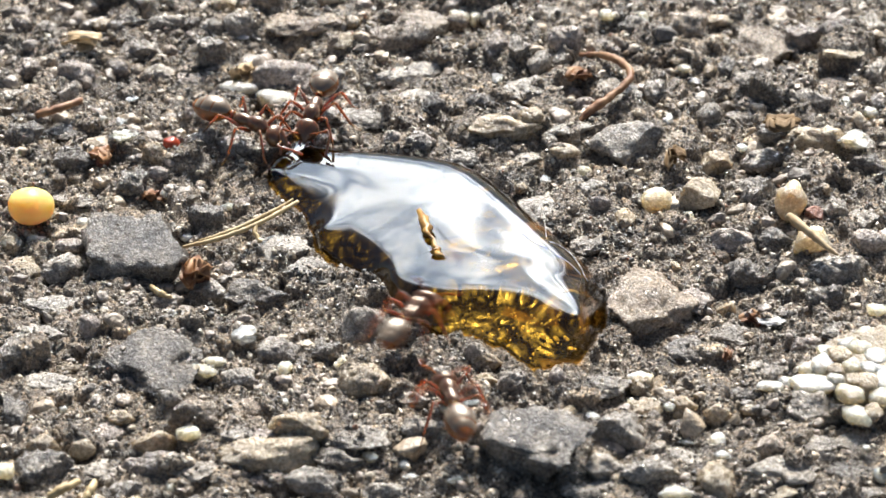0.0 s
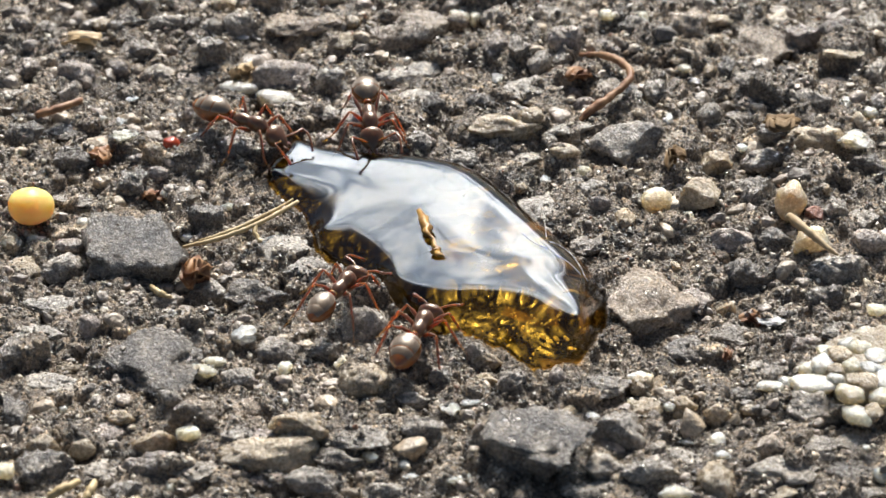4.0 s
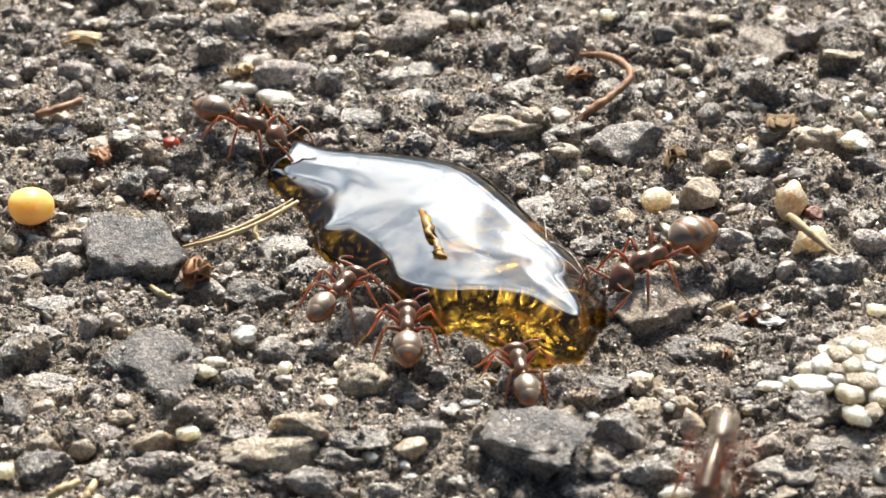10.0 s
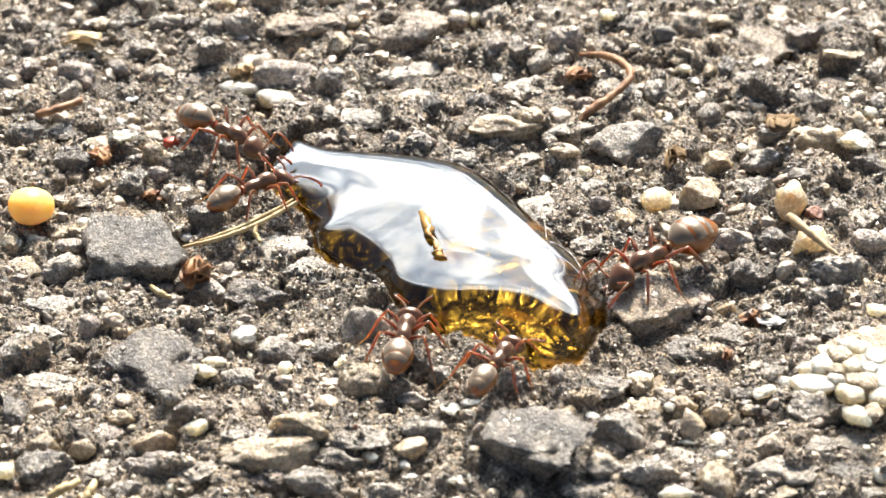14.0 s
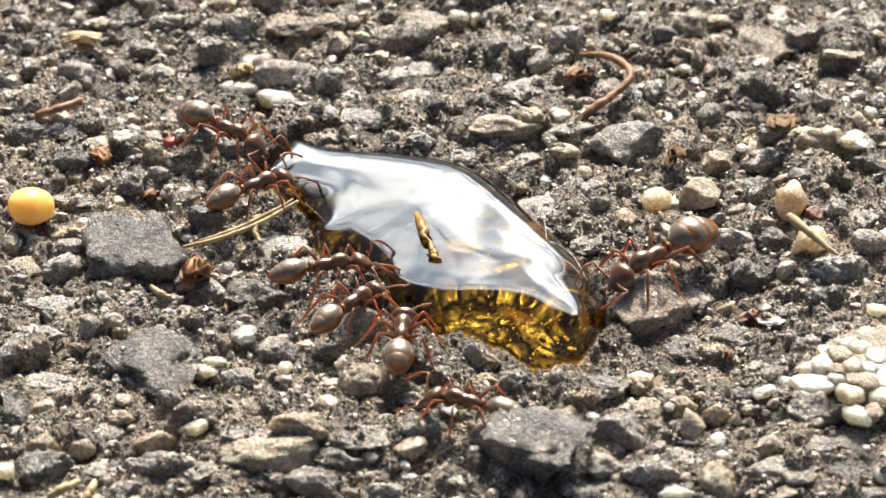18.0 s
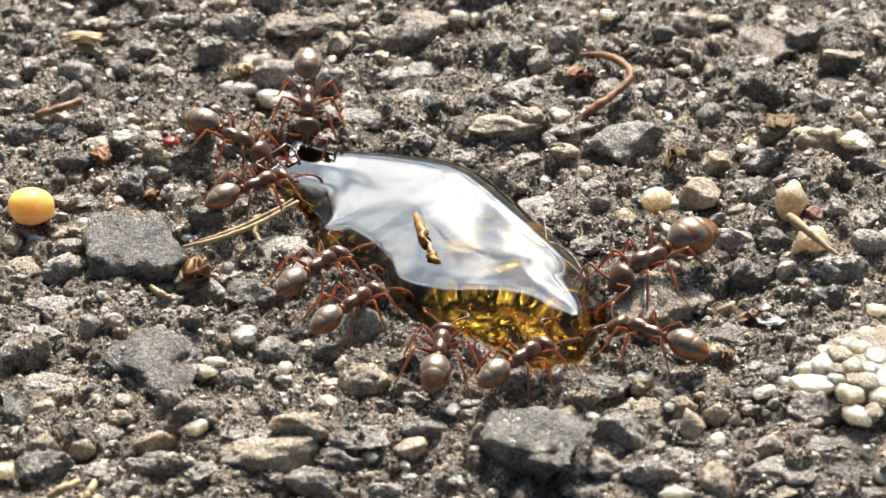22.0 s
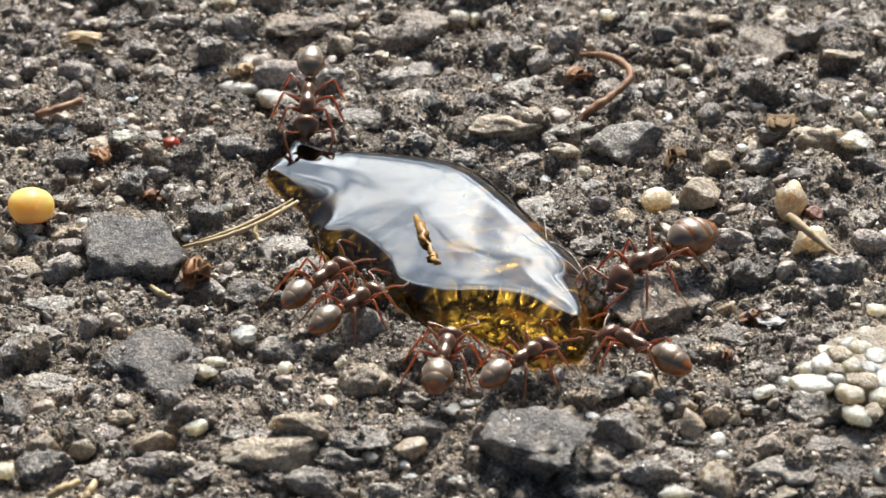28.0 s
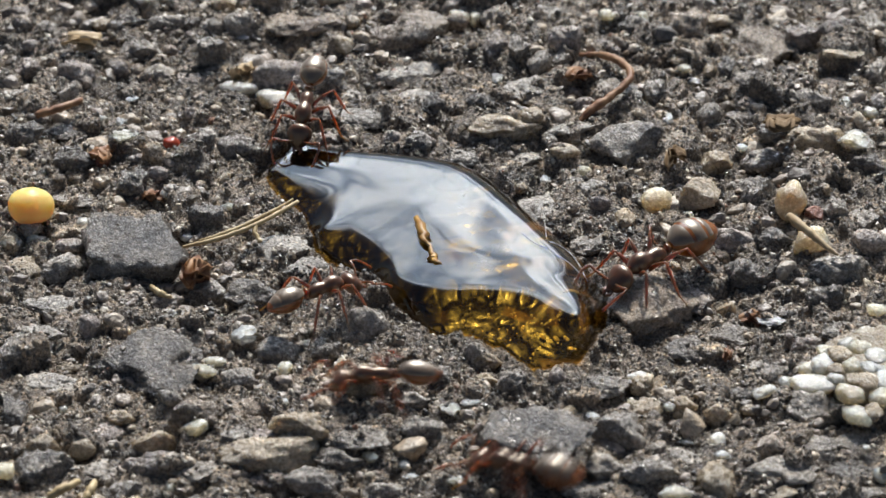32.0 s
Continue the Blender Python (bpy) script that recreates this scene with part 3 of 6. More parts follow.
stone("cream", "flat", -11.13, 6.69, 1.32, 0.79, 0.15, 6, 0.5, 3)
stone("dark", "worn", -12.95, 5.75, 1.56, 1.12, 0.63, -8, 0.5, 4)
stone("red", "worn", -11.95, 5.87, 0.62, 0.93, 0.31, 174, 0.5, 0)
stone("dark", "worn", -10.84, 4.21, 1.24, 1.39, 0.62, 185, 0.5, 1)
stone("beige", "chip", -10.15, 5.54, 0.80, 0.66, 0.54, 178, 0.5, 2)
stone("grey", "worn", -8.52, 6.23, 1.14, 0.95, 0.53, 181, 0.5, 3)
stone("grey", "dome", -7.17, 6.19, 1.60, 0.99, 0.55, 181, 0.5, 4)
stone("mauve", "flat", -8.90, 11.08, 1.44, 0.79, 0.15, 183, 0.5, 0)
stone("grey", "worn", -7.39, 14.25, 1.32, 0.99, 0.55, 6, 0.5, 1)
stone("brown", "flat", -4.93, 14.67, 3.20, 1.75, 0.33, 3, 0.5, 2)
stone("brown", "worn", -1.35, 13.76, 3.28, 2.08, 1.00, 188, 0.5, 3)
stone("brown", "chip", -3.75, 12.85, 1.04, 0.62, 0.59, 3, 0.5, 4)
stone("mauve", "dome", -5.68, 11.12, 2.88, 1.82, 1.00, 2, 0.5, 0)
stone("dusty", "worn", -4.06, 10.53, 1.14, 0.82, 0.46, 176, 0.5, 1)
stone("dark", "worn", -0.35, 8.51, 1.14, 0.99, 0.55, 0, 0.5, 2)
stone("grey", "dome", -0.83, 6.07, 1.20, 0.82, 0.46, 172, 0.5, 3)
stone("dusty", "flat", -4.19, 8.52, 1.08, 0.96, 0.18, -1, 0.5, 4)
stone("beige", "round", -3.28, 14.51, 0.60, 0.68, 0.33, -8, 0.5, 0)
stone("red", "flat", -1.59, 11.47, 0.64, 0.51, 0.10, 184, 0.5, 1)
stone("brown", "round", 0.56, 14.72, 0.84, 0.63, 0.41, -8, 0.5, 2)
stone("cream", "round", 1.14, 14.83, 0.52, 0.65, 0.29, -2, 0.5, 3)
stone("grey", "worn", 1.85, 14.91, 1.26, 0.99, 0.55, 180, 0.5, 4)
stone("grey", "flat", 4.05, 14.95, 1.28, 1.02, 0.19, 180, 0.5, 0)
stone("mauve", "worn", 4.46, 12.39, 1.40, 1.10, 0.61, -3, 0.5, 1)
stone("mauve", "worn", 1.89, 12.36, 1.00, 1.44, 0.50, -7, 0.5, 2)
stone("grey", "worn", 2.77, 12.09, 0.88, 1.30, 0.44, 8, 0.5, 3)
stone("grey", "chip", 3.49, 11.44, 1.04, 1.56, 0.71, 176, 0.5, 4)
stone("grey", "worn", 4.21, 11.57, 0.92, 0.80, 0.44, 173, 0.5, 0)
stone("cream", "chip", 7.28, 13.95, 0.54, 0.81, 0.37, 8, 0.5, 1)
stone("dark", "worn", 1.40, 8.70, 1.36, 0.92, 0.52, 176, 0.5, 2)
stone("beige", "worn", 2.18, 6.65, 2.72, 1.22, 0.61, 7, 0.5, 3)
stone("beige", "worn", 3.07, 7.21, 0.94, 1.07, 0.47, 177, 0.5, 4)
stone("grey", "round", 3.75, 6.57, 0.60, 0.81, 0.33, 182, 0.5, 0)
stone("brown", "dome", 4.16, 5.34, 1.32, 0.82, 0.46, 2, 0.5, 1)
stone("mauve", "round", 4.66, 9.56, 0.68, 0.53, 0.34, 178, 0.5, 2)
stone("mauve", "round", 4.94, 8.30, 0.92, 0.57, 0.37, 7, 0.5, 3)
stone("dusty", "flat", 4.59, 6.92, 1.88, 0.85, 0.16, 188, 0.5, 4)
stone("grey", "dome", 6.42, 6.17, 3.16, 2.25, 1.00, 180, 0.5, 0)
stone("grey", "worn", 7.60, 9.60, 0.96, 1.33, 0.48, 5, 0.5, 1)
stone("mauve", "worn", 5.87, 12.22, 1.28, 0.77, 0.43, 171, 0.5, 2)
stone("dark", "worn", 7.18, 13.54, 1.52, 0.95, 0.53, -7, 0.5, 3)
stone("dusty", "flat", 2.90, 5.62, 1.32, 1.02, 0.19, 179, 0.5, 4)
stone("dusty", "flat", 0.98, 5.25, 1.52, 0.96, 0.18, 181, 0.5, 0)
stone("brown", "worn", 8.78, 13.80, 1.84, 1.55, 0.87, 184, 0.5, 1)
stone("beige", "flat", 10.19, 14.70, 1.00, 0.62, 0.12, 1, 0.5, 2)
stone("brown", "flat", 11.84, 13.18, 2.64, 3.05, 0.57, 8, 0.5, 3)
stone("mauve", "block", 13.12, 13.35, 1.40, 1.04, 0.84, 182, 0.5, 4)
stone("mauve", "worn", 14.40, 13.02, 1.60, 0.95, 0.53, 181, 0.5, 0)
stone("beige", "flat", 14.39, 11.70, 1.60, 0.79, 0.15, 174, 0.5, 1)
stone("grey", "worn", 15.63, 14.17, 1.04, 1.56, 0.52, -3, 0.5, 2)
stone("dark", "worn", 10.18, 11.37, 0.68, 1.02, 0.34, 186, 0.5, 3)
stone("grey", "chip", 9.48, 8.41, 1.04, 1.56, 0.71, 176, 0.5, 4)
stone("beige", "worn", 9.59, 11.15, 0.56, 0.59, 0.28, 172, 0.5, 0)
stone("dark", "flat", 10.64, 8.38, 1.48, 1.02, 0.19, 8, 0.5, 1)
stone("grey", "flat", 11.24, 9.96, 1.68, 0.96, 0.18, -3, 0.5, 2)
stone("grey", "worn", 13.16, 8.71, 1.72, 1.03, 0.58, 2, 0.5, 3)
stone("white", "flat", 14.41, 9.20, 0.92, 0.96, 0.18, 175, 0.5, 4)
stone("mauve", "flat", 10.84, 9.03, 0.96, 1.02, 0.19, 3, 0.5, 0)
stone("beige", "worn", 13.16, 6.42, 2.24, 1.25, 0.70, -7, 0.5, 1)
stone("grey", "dome", 11.31, 5.64, 1.92, 1.07, 0.60, 188, 0.5, 2)
stone("beige", "dome", 9.52, 5.48, 1.28, 0.99, 0.55, -1, 0.5, 3)
stone("dark", "worn", 12.00, 6.98, 2.08, 1.12, 0.63, -7, 0.5, 4)
stone("dark", "worn", 14.80, 5.36, 1.44, 0.90, 0.51, 6, 0.5, 0)
stone("grey", "worn", 15.54, 11.39, 0.84, 1.26, 0.42, 175, 0.5, 1)
stone("mauve", "round", 15.48, 9.10, 0.64, 0.79, 0.35, -8, 0.5, 2)
stone("mauve", "flat", 14.30, 10.65, 1.68, 0.96, 0.18, -3, 0.5, 3)
stone("beige", "flat", 8.21, 6.32, 1.32, 1.13, 0.21, 6, 0.5, 4)
stone("beige", "flat", 8.59, 11.85, 1.12, 0.68, 0.13, 185, 0.5, 0)
stone("mauve", "round", -9.95, 4.62, 0.94, 0.57, 0.37, 5, 0.5, 1)
stone("beige", "worn", -14.71, 0.74, 0.84, 1.12, 0.42, 181, 0.5, 2)
stone("beige", "flat", -14.33, -0.81, 1.36, 1.61, 0.30, 176, 0.5, 3)
stone("grey", "worn", -12.92, -1.14, 1.56, 1.33, 0.75, 179, 0.5, 4)
stone("dark", "block", -8.11, 1.19, 1.36, 1.00, 0.81, 176, 0.5, 0)
stone("grey", "flat", -12.92, 3.15, 1.68, 0.79, 0.15, 171, 0.5, 1)
stone("dusty", "flat", -12.72, -3.18, 2.88, 1.30, 0.23, 173, 0.5, 2)
stone("mauve", "chip", -11.73, -4.68, 0.80, 0.76, 0.54, 0, 0.5, 3)
stone("dusty", "flat", -13.55, -5.28, 2.28, 1.38, 0.26, 181, 0.5, 4)
stone("dark", "flat", -9.77, -6.55, 3.80, 4.18, 0.78, -8, 0.5, 0)
stone("grey", "worn", -9.34, -3.17, 1.36, 0.64, 0.36, 186, 0.5, 1)
stone("grey", "worn", -7.84, -2.20, 1.32, 1.16, 0.65, 180, 0.5, 2)
stone("dark", "worn", -6.24, -2.72, 2.32, 1.46, 0.82, 6, 0.5, 3)
stone("dusty", "flat", -5.51, 0.28, 2.36, 1.98, 0.37, 173, 0.5, 4)
stone("dusty", "flat", -4.63, -1.07, 1.80, 1.75, 0.33, -8, 0.5, 0)
stone("grey", "dome", -2.47, -4.70, 2.08, 1.55, 0.87, 7, 0.5, 1)
stone("dark", "block", -3.76, -5.97, 1.20, 0.71, 0.57, 181, 0.5, 2)
stone("mauve", "round", -7.31, -1.23, 0.52, 0.78, 0.29, 0, 0.5, 3)
stone("dusty", "flat", 3.33, 2.11, 2.32, 2.15, 0.40, -5, 0.5, 4)
stone("dusty", "flat", 5.12, 3.56, 1.84, 1.07, 0.20, 175, 0.5, 0)
stone("mauve", "round", 5.38, 2.35, 0.84, 0.45, 0.29, 0, 0.5, 1)
stone("beige", "worn", 6.27, 1.73, 0.80, 1.20, 0.40, 171, 0.5, 2)
stone("brown", "worn", 7.11, -3.24, 3.32, 3.49, 1.00, -2, 0.5, 3)
stone("dusty", "flat", 3.48, 1.12, 1.52, 1.02, 0.19, 188, 0.5, 4)
stone("grey", "worn", 10.75, 2.87, 1.40, 1.31, 0.70, 185, 0.5, 0)
stone("mauve", "dome", 9.91, 0.18, 2.16, 1.07, 0.60, -2, 0.5, 1)
stone("dark", "worn", 11.27, 0.18, 1.32, 0.99, 0.55, -6, 0.5, 2)
stone("grey", "dome", 13.46, 2.10, 1.04, 0.95, 0.52, -5, 0.5, 3)
stone("grey", "flat", 14.49, 1.95, 1.52, 1.41, 0.26, 187, 0.5, 4)
stone("mauve", "round", 14.48, 0.01, 1.24, 1.01, 0.66, 5, 0.5, 0)
stone("grey", "worn", 13.39, -1.59, 2.24, 1.29, 0.72, 0, 0.5, 1)
stone("dark", "worn", 10.24, -1.82, 1.64, 1.20, 0.67, 171, 0.5, 2)
stone("mauve", "flat", 8.29, -2.86, 1.64, 1.69, 0.32, 175, 0.5, 3)
stone("beige", "chip", 9.47, -3.53, 0.72, 0.58, 0.49, 171, 0.5, 4)
stone("dark", "flat", 13.30, -4.83, 1.96, 1.30, 0.24, 184, 0.5, 0)
stone("dark", "worn", 12.89, -2.80, 1.56, 0.95, 0.53, 6, 0.5, 1)
stone("grey", "flat", 11.43, -3.60, 1.36, 0.68, 0.13, -8, 0.5, 2)
stone("dark", "worn", -14.06, -6.30, 1.04, 1.22, 0.52, -7, 0.5, 3)
stone("beige", "flat", -12.37, -6.48, 0.94, 0.56, 0.11, 6, 0.5, 4)
stone("dusty", "flat", -13.24, -7.36, 2.68, 1.47, 0.28, 0, 0.5, 0)
stone("dark", "block", -13.92, -9.20, 0.92, 1.38, 0.57, 176, 0.5, 1)
stone("beige", "dome", -10.46, -9.54, 1.06, 0.60, 0.34, 172, 0.5, 2)
stone("mauve", "flat", -10.87, -10.10, 1.24, 1.10, 0.21, 182, 0.5, 3)
stone("beige", "chip", -9.28, -10.82, 1.56, 0.79, 0.75, 177, 0.5, 4)
stone("brown", "dome", -8.03, -9.77, 1.80, 1.16, 0.65, 8, 0.5, 0)
stone("grey", "round", -8.84, -8.94, 0.92, 0.61, 0.40, 173, 0.5, 1)
stone("beige", "dome", -8.00, -7.00, 0.88, 0.69, 0.38, 3, 0.5, 2)
stone("beige", "round", -12.83, -11.09, 1.12, 0.73, 0.48, 185, 0.5, 3)
stone("beige", "round", -11.59, -11.03, 0.92, 0.61, 0.40, -8, 0.5, 4)
stone("dark", "worn", -12.78, -12.21, 2.04, 1.50, 0.84, 181, 0.5, 0)
stone("grey", "flat", -11.02, -11.91, 1.24, 1.24, 0.23, 182, 0.5, 1)
stone("beige", "round", -13.91, -11.79, 0.56, 0.84, 0.31, 2, 0.5, 2)
stone("mauve", "worn", -9.43, -12.08, 1.76, 1.07, 0.60, 171, 0.5, 3)
stone("grey", "flat", -7.68, -12.45, 1.92, 1.24, 0.23, 184, 0.5, 4)
stone("grey", "dome", -10.09, -13.14, 1.32, 0.77, 0.43, 178, 0.5, 0)
stone("grey", "dome", -7.24, -13.57, 1.00, 0.56, 0.31, 179, 0.5, 1)
stone("grey", "dome", -6.67, -7.28, 1.40, 0.99, 0.55, -5, 0.5, 2)
stone("grey", "dome", -5.46, -5.75, 1.72, 1.16, 0.65, 183, 0.5, 3)
stone("brown", "flat", -6.33, -8.94, 1.60, 1.24, 0.23, 5, 0.5, 4)
stone("beige", "worn", -4.65, -10.76, 2.04, 1.03, 0.58, -1, 0.5, 0)
stone("beige", "worn", -5.38, -11.61, 3.88, 1.75, 0.58, 7, 0.5, 1)
stone("grey", "flat", -2.77, -10.91, 2.12, 1.30, 0.24, 188, 0.5, 2)
stone("grey", "dome", -4.14, -12.88, 2.04, 0.99, 0.55, 173, 0.5, 3)
stone("mauve", "flat", -5.55, -12.61, 1.56, 0.85, 0.16, 7, 0.5, 4)
stone("mauve", "flat", -5.67, -10.85, 1.72, 0.90, 0.17, 183, 0.5, 0)
stone("grey", "flat", -6.65, -10.98, 1.12, 1.02, 0.19, 181, 0.5, 1)
stone("beige", "dome", -2.57, -8.04, 1.76, 1.50, 0.84, 5, 0.5, 2)
stone("grey", "worn", -0.94, -8.54, 1.24, 0.77, 0.43, 0, 0.5, 3)
stone("grey", "worn", -0.69, -10.33, 1.52, 0.86, 0.48, 4, 0.5, 4)
stone("dark", "worn", -0.04, -7.54, 0.96, 0.99, 0.48, 0, 0.5, 0)
stone("grey", "dome", -1.83, -13.21, 1.68, 0.76, 0.38, 2, 0.5, 1)
stone("beige", "round", -2.93, -13.05, 0.92, 0.45, 0.29, 174, 0.5, 2)
stone("dark", "worn", -3.32, -11.73, 1.68, 0.95, 0.53, -2, 0.5, 3)
stone("grey", "chip", 1.15, -6.34, 1.12, 0.62, 0.59, -8, 0.5, 4)
stone("beige", "chip", 1.47, -6.47, 1.00, 0.48, 0.46, 3, 0.5, 0)
stone("grey", "worn", 2.23, -7.71, 1.16, 0.99, 0.55, 181, 0.5, 1)
stone("beige", "worn", 1.37, -7.60, 0.88, 0.56, 0.31, -8, 0.5, 2)
stone("dark", "block", 2.86, -11.81, 4.16, 3.49, 1.40, -7, 0.5, 3)
stone("grey", "flat", 5.05, -8.06, 2.28, 1.41, 0.26, 7, 0.5, 4)
stone("grey", "worn", 5.63, -10.69, 1.80, 1.55, 0.87, 0, 0.5, 0)
stone("beige", "worn", 6.58, -7.71, 1.00, 1.04, 0.50, 5, 0.5, 1)
stone("beige", "flat", 6.80, -9.09, 1.36, 1.13, 0.21, 8, 0.5, 2)
stone("grey", "worn", 5.24, -12.47, 1.52, 1.16, 0.65, 0, 0.5, 3)
stone("grey", "worn", 6.47, -13.00, 1.92, 0.99, 0.55, 175, 0.5, 4)
stone("grey", "flat", 4.86, -13.34, 2.32, 1.04, 0.19, 187, 0.5, 0)
stone("cream", "flat", 0.59, -12.83, 1.16, 0.56, 0.11, 188, 0.5, 1)
stone("beige", "round", 1.57, -13.48, 0.48, 0.47, 0.26, 180, 0.5, 2)
stone("dark", "flat", 8.10, -5.94, 1.76, 1.58, 0.30, 186, 0.5, 3)
stone("dark", "flat", 9.74, -8.48, 1.16, 0.90, 0.17, -1, 0.5, 4)
stone("grey", "flat", 10.73, -7.41, 1.52, 1.02, 0.19, 173, 0.5, 0)
stone("mauve", "worn", 11.93, -5.71, 1.20, 0.82, 0.46, 187, 0.5, 1)
stone("beige", "worn", 7.72, -9.20, 1.12, 0.77, 0.43, -6, 0.5, 2)
stone("beige", "chip", 8.87, -9.72, 0.96, 0.62, 0.59, 184, 0.5, 3)
stone("brown", "dome", 10.49, -11.84, 1.24, 0.77, 0.43, 181, 0.5, 4)
stone("grey", "flat", 10.65, -12.84, 2.56, 1.58, 0.30, -6, 0.5, 0)
stone("grey", "flat", 11.81, -11.45, 1.80, 1.30, 0.24, -6, 0.5, 1)
stone("grey", "flat", 13.35, -10.82, 1.96, 1.30, 0.24, 187, 0.5, 2)
stone("beige", "dome", 8.69, -13.11, 1.36, 1.53, 0.68, 183, 0.5, 3)
stone("beige", "flat", 10.71, -13.76, 2.36, 1.06, 0.15, 181, 0.5, 4)
stone("cream", "round", 13.94, -12.56, 0.48, 0.72, 0.26, 187, 0.5, 0)
stone("dark", "flat", 12.88, -12.18, 2.16, 1.30, 0.24, 171, 0.5, 1)
stone("cream", "dome", 7.28, -13.83, 1.04, 0.60, 0.34, 185, 0.5, 2)
stone("grey", "flat", 7.66, -12.00, 1.36, 1.30, 0.24, -5, 0.5, 3)
stone("grey", "flat", 13.29, -13.59, 1.68, 0.79, 0.15, 175, 0.5, 4)
stone("dusty", "flat", -2.47, 7.90, 2.40, 1.30, 0.24, 184, 0.5, 0)
stone("dusty", "flat", -1.25, 11.33, 2.70, 1.47, 0.28, -1, 0.5, 1)
stone("dusty", "flat", -0.98, 9.24, 1.80, 1.24, 0.23, 183, 0.5, 2)
stone("grey", "flat", 6.23, 9.28, 1.80, 1.98, 0.37, 0, 0.5, 3)
stone("dusty", "flat", 3.03, 9.62, 2.20, 1.75, 0.33, 0, 0.5, 4)
stone("dusty", "flat", -3.31, 9.77, 0.80, 0.85, 0.16, 6, 0.5, 0)
stone("grey", "flat", 9.47, -4.67, 1.60, 1.47, 0.28, 185, 0.5, 1)
stone("grey", "flat", 5.02, 0.58, 1.40, 1.41, 0.26, 0, 0.5, 2)
stone("grey", "worn", 12.20, -9.30, 2.28, 2.02, 1.00, 7, 0.5, 3)
stone("dark", "block", -10.50, -0.34, 3.50, 4.10, 1.40, 8, 0.5, 1, 4)

pebble("smooth white oval pebble among grey stones", "white", "round", -7.32, 10.44, 1.40, 0.80, 0.50, 186, 0)
pebble("smooth white oval pebble among grey stones", "white", "round", -5.95, 9.77, 1.50, 1.10, 0.75, 182, 1)
pebble("small rounded grey pebble", "grey", "round", -7.28, 6.27, 1.39, 0.75, 0.53, 3, 2)
pebble("tiny white quartz pebble", "white", "round", -12.36, 1.51, 0.48, 0.49, 0.34, 2, 3)
pebble("cluster of small pinkish pebbles", "mauve", "round", -12.70, 0.10, 1.00, 0.62, 0.43, 180, 4)
pebble("small beige pebble on the asphalt", "beige", "round", -12.50, 14.74, 0.66, 0.58, 0.41, 184, 2)
pebble("small cream pebble on the asphalt", "cream", "round", -7.90, -7.03, 1.04, 0.61, 0.43, -8, 0)
pebble("small cream pebble on the asphalt", "cream", "round", -7.51, -6.53, 0.82, 0.41, 0.29, 1, 1)
pushed_cream = pebble("pale cream angular grain", "cream", "chip", -8.18, -10.84, 0.84, 0.60, 0.45, 0, 2)
pebble("pale flat quartz chip", "white", "flat", -6.58, -5.29, 0.90, 1.02, 0.31, 2, 1)
pebble("pale flat stone chip", "cream", "flat", -8.99, -4.36, 0.79, 0.56, 0.17, 5, 2)
pebble("small yellowish pebble on the asphalt", "cream", "round", -5.20, -7.01, 0.56, 0.70, 0.49, -5, 3)
pebble("rounded beige pebble near the syrup", "beige", "round", -2.49, -8.19, 1.61, 1.11, 0.78, 182, 4)
pebble("tiny round cream grain", "cream", "round", -2.33, -11.52, 0.51, 0.49, 0.34, 6, 0)
pebble("tiny white grain on the asphalt", "white", "round", -1.23, -11.76, 0.36, 0.40, 0.28, -6, 2)
pebble("white quartz pebble on the asphalt", "white", "chip", 6.49, -7.47, 1.00, 0.73, 0.55, 178, 3)
pebble("small white pebble on the asphalt", "white", "round", 15.17, 8.44, 0.64, 0.66, 0.46, 180, 1)
pebble("pale broken shell chip", "cream", "flat", 14.40, 6.36, 1.19, 1.29, 0.39, -5, 0)
pebble("smooth pale cream pebble on the asphalt", "cream", "round", 7.38, 2.54, 1.10, 1.00, 1.05, 8, 2)
pebble("angular beige stone on the asphalt", "beige", "chip", 8.84, 2.62, 1.50, 1.50, 1.20, 2, 0)
pebble("tall pale cream pebble under a dry stalk", "cream", "round", 11.96, 2.18, 1.15, 1.30, 1.45, 0, 4)
pebble("pale wedge-shaped stone under a dry stalk", "cream", "chip", 12.52, -0.01, 1.25, 1.35, 1.00, 174, 1)
pebble("small brick-red chip on the asphalt", "red", "chip", 12.71, 1.54, 0.66, 0.58, 0.44, 176, 2)
pebble("small beige-brown pebble on the asphalt", "beige", "round", 4.26, 5.30, 1.11, 0.67, 0.47, 181, 3)
pebble("small beige pebble on the asphalt", "beige", "round", 3.12, 7.14, 0.84, 0.74, 0.52, 186, 0)
pebble("small cream pebble on the asphalt", "cream", "round", 14.48, -3.91, 0.72, 0.69, 0.49, 185, 1)
pebble("cream pebble on the asphalt", "cream", "chip", 13.96, -5.98, 1.01, 0.88, 0.66, 185, 3)
pushed_white = pebble("small white quartz pebble", "white", "round", 10.65, -8.30, 0.92, 0.52, 0.36, 173, 2)
pebble("small pale pebble on the asphalt", "white", "round", 11.19, -7.90, 0.48, 0.50, 0.35, 176, 0)
pebble("white flake on a reddish chip", "white", "flat", 10.87, -4.08, 1.17, 0.68, 0.21, -8, 4)
pebble("cream pebble on the asphalt", "cream", "round", 7.35, -13.89, 1.16, 0.64, 0.45, 188, 3)
pebble("cream pebble on the asphalt", "cream", "round", -13.96, -12.62, 0.69, 0.73, 0.51, 179, 2)
pushed_beige = pebble("small beige pebble on the asphalt", "beige", "chip", -3.71, 12.90, 0.80, 0.89, 0.66, 6, 4)
pebble("tiny white grain on the asphalt", "white", "flat", -11.41, 8.15, 0.40, 0.52, 0.16, 182, 0)
pebble("tiny white grain on the asphalt", "white", "round", -9.61, 3.50, 0.41, 0.38, 0.27, -6, 1)
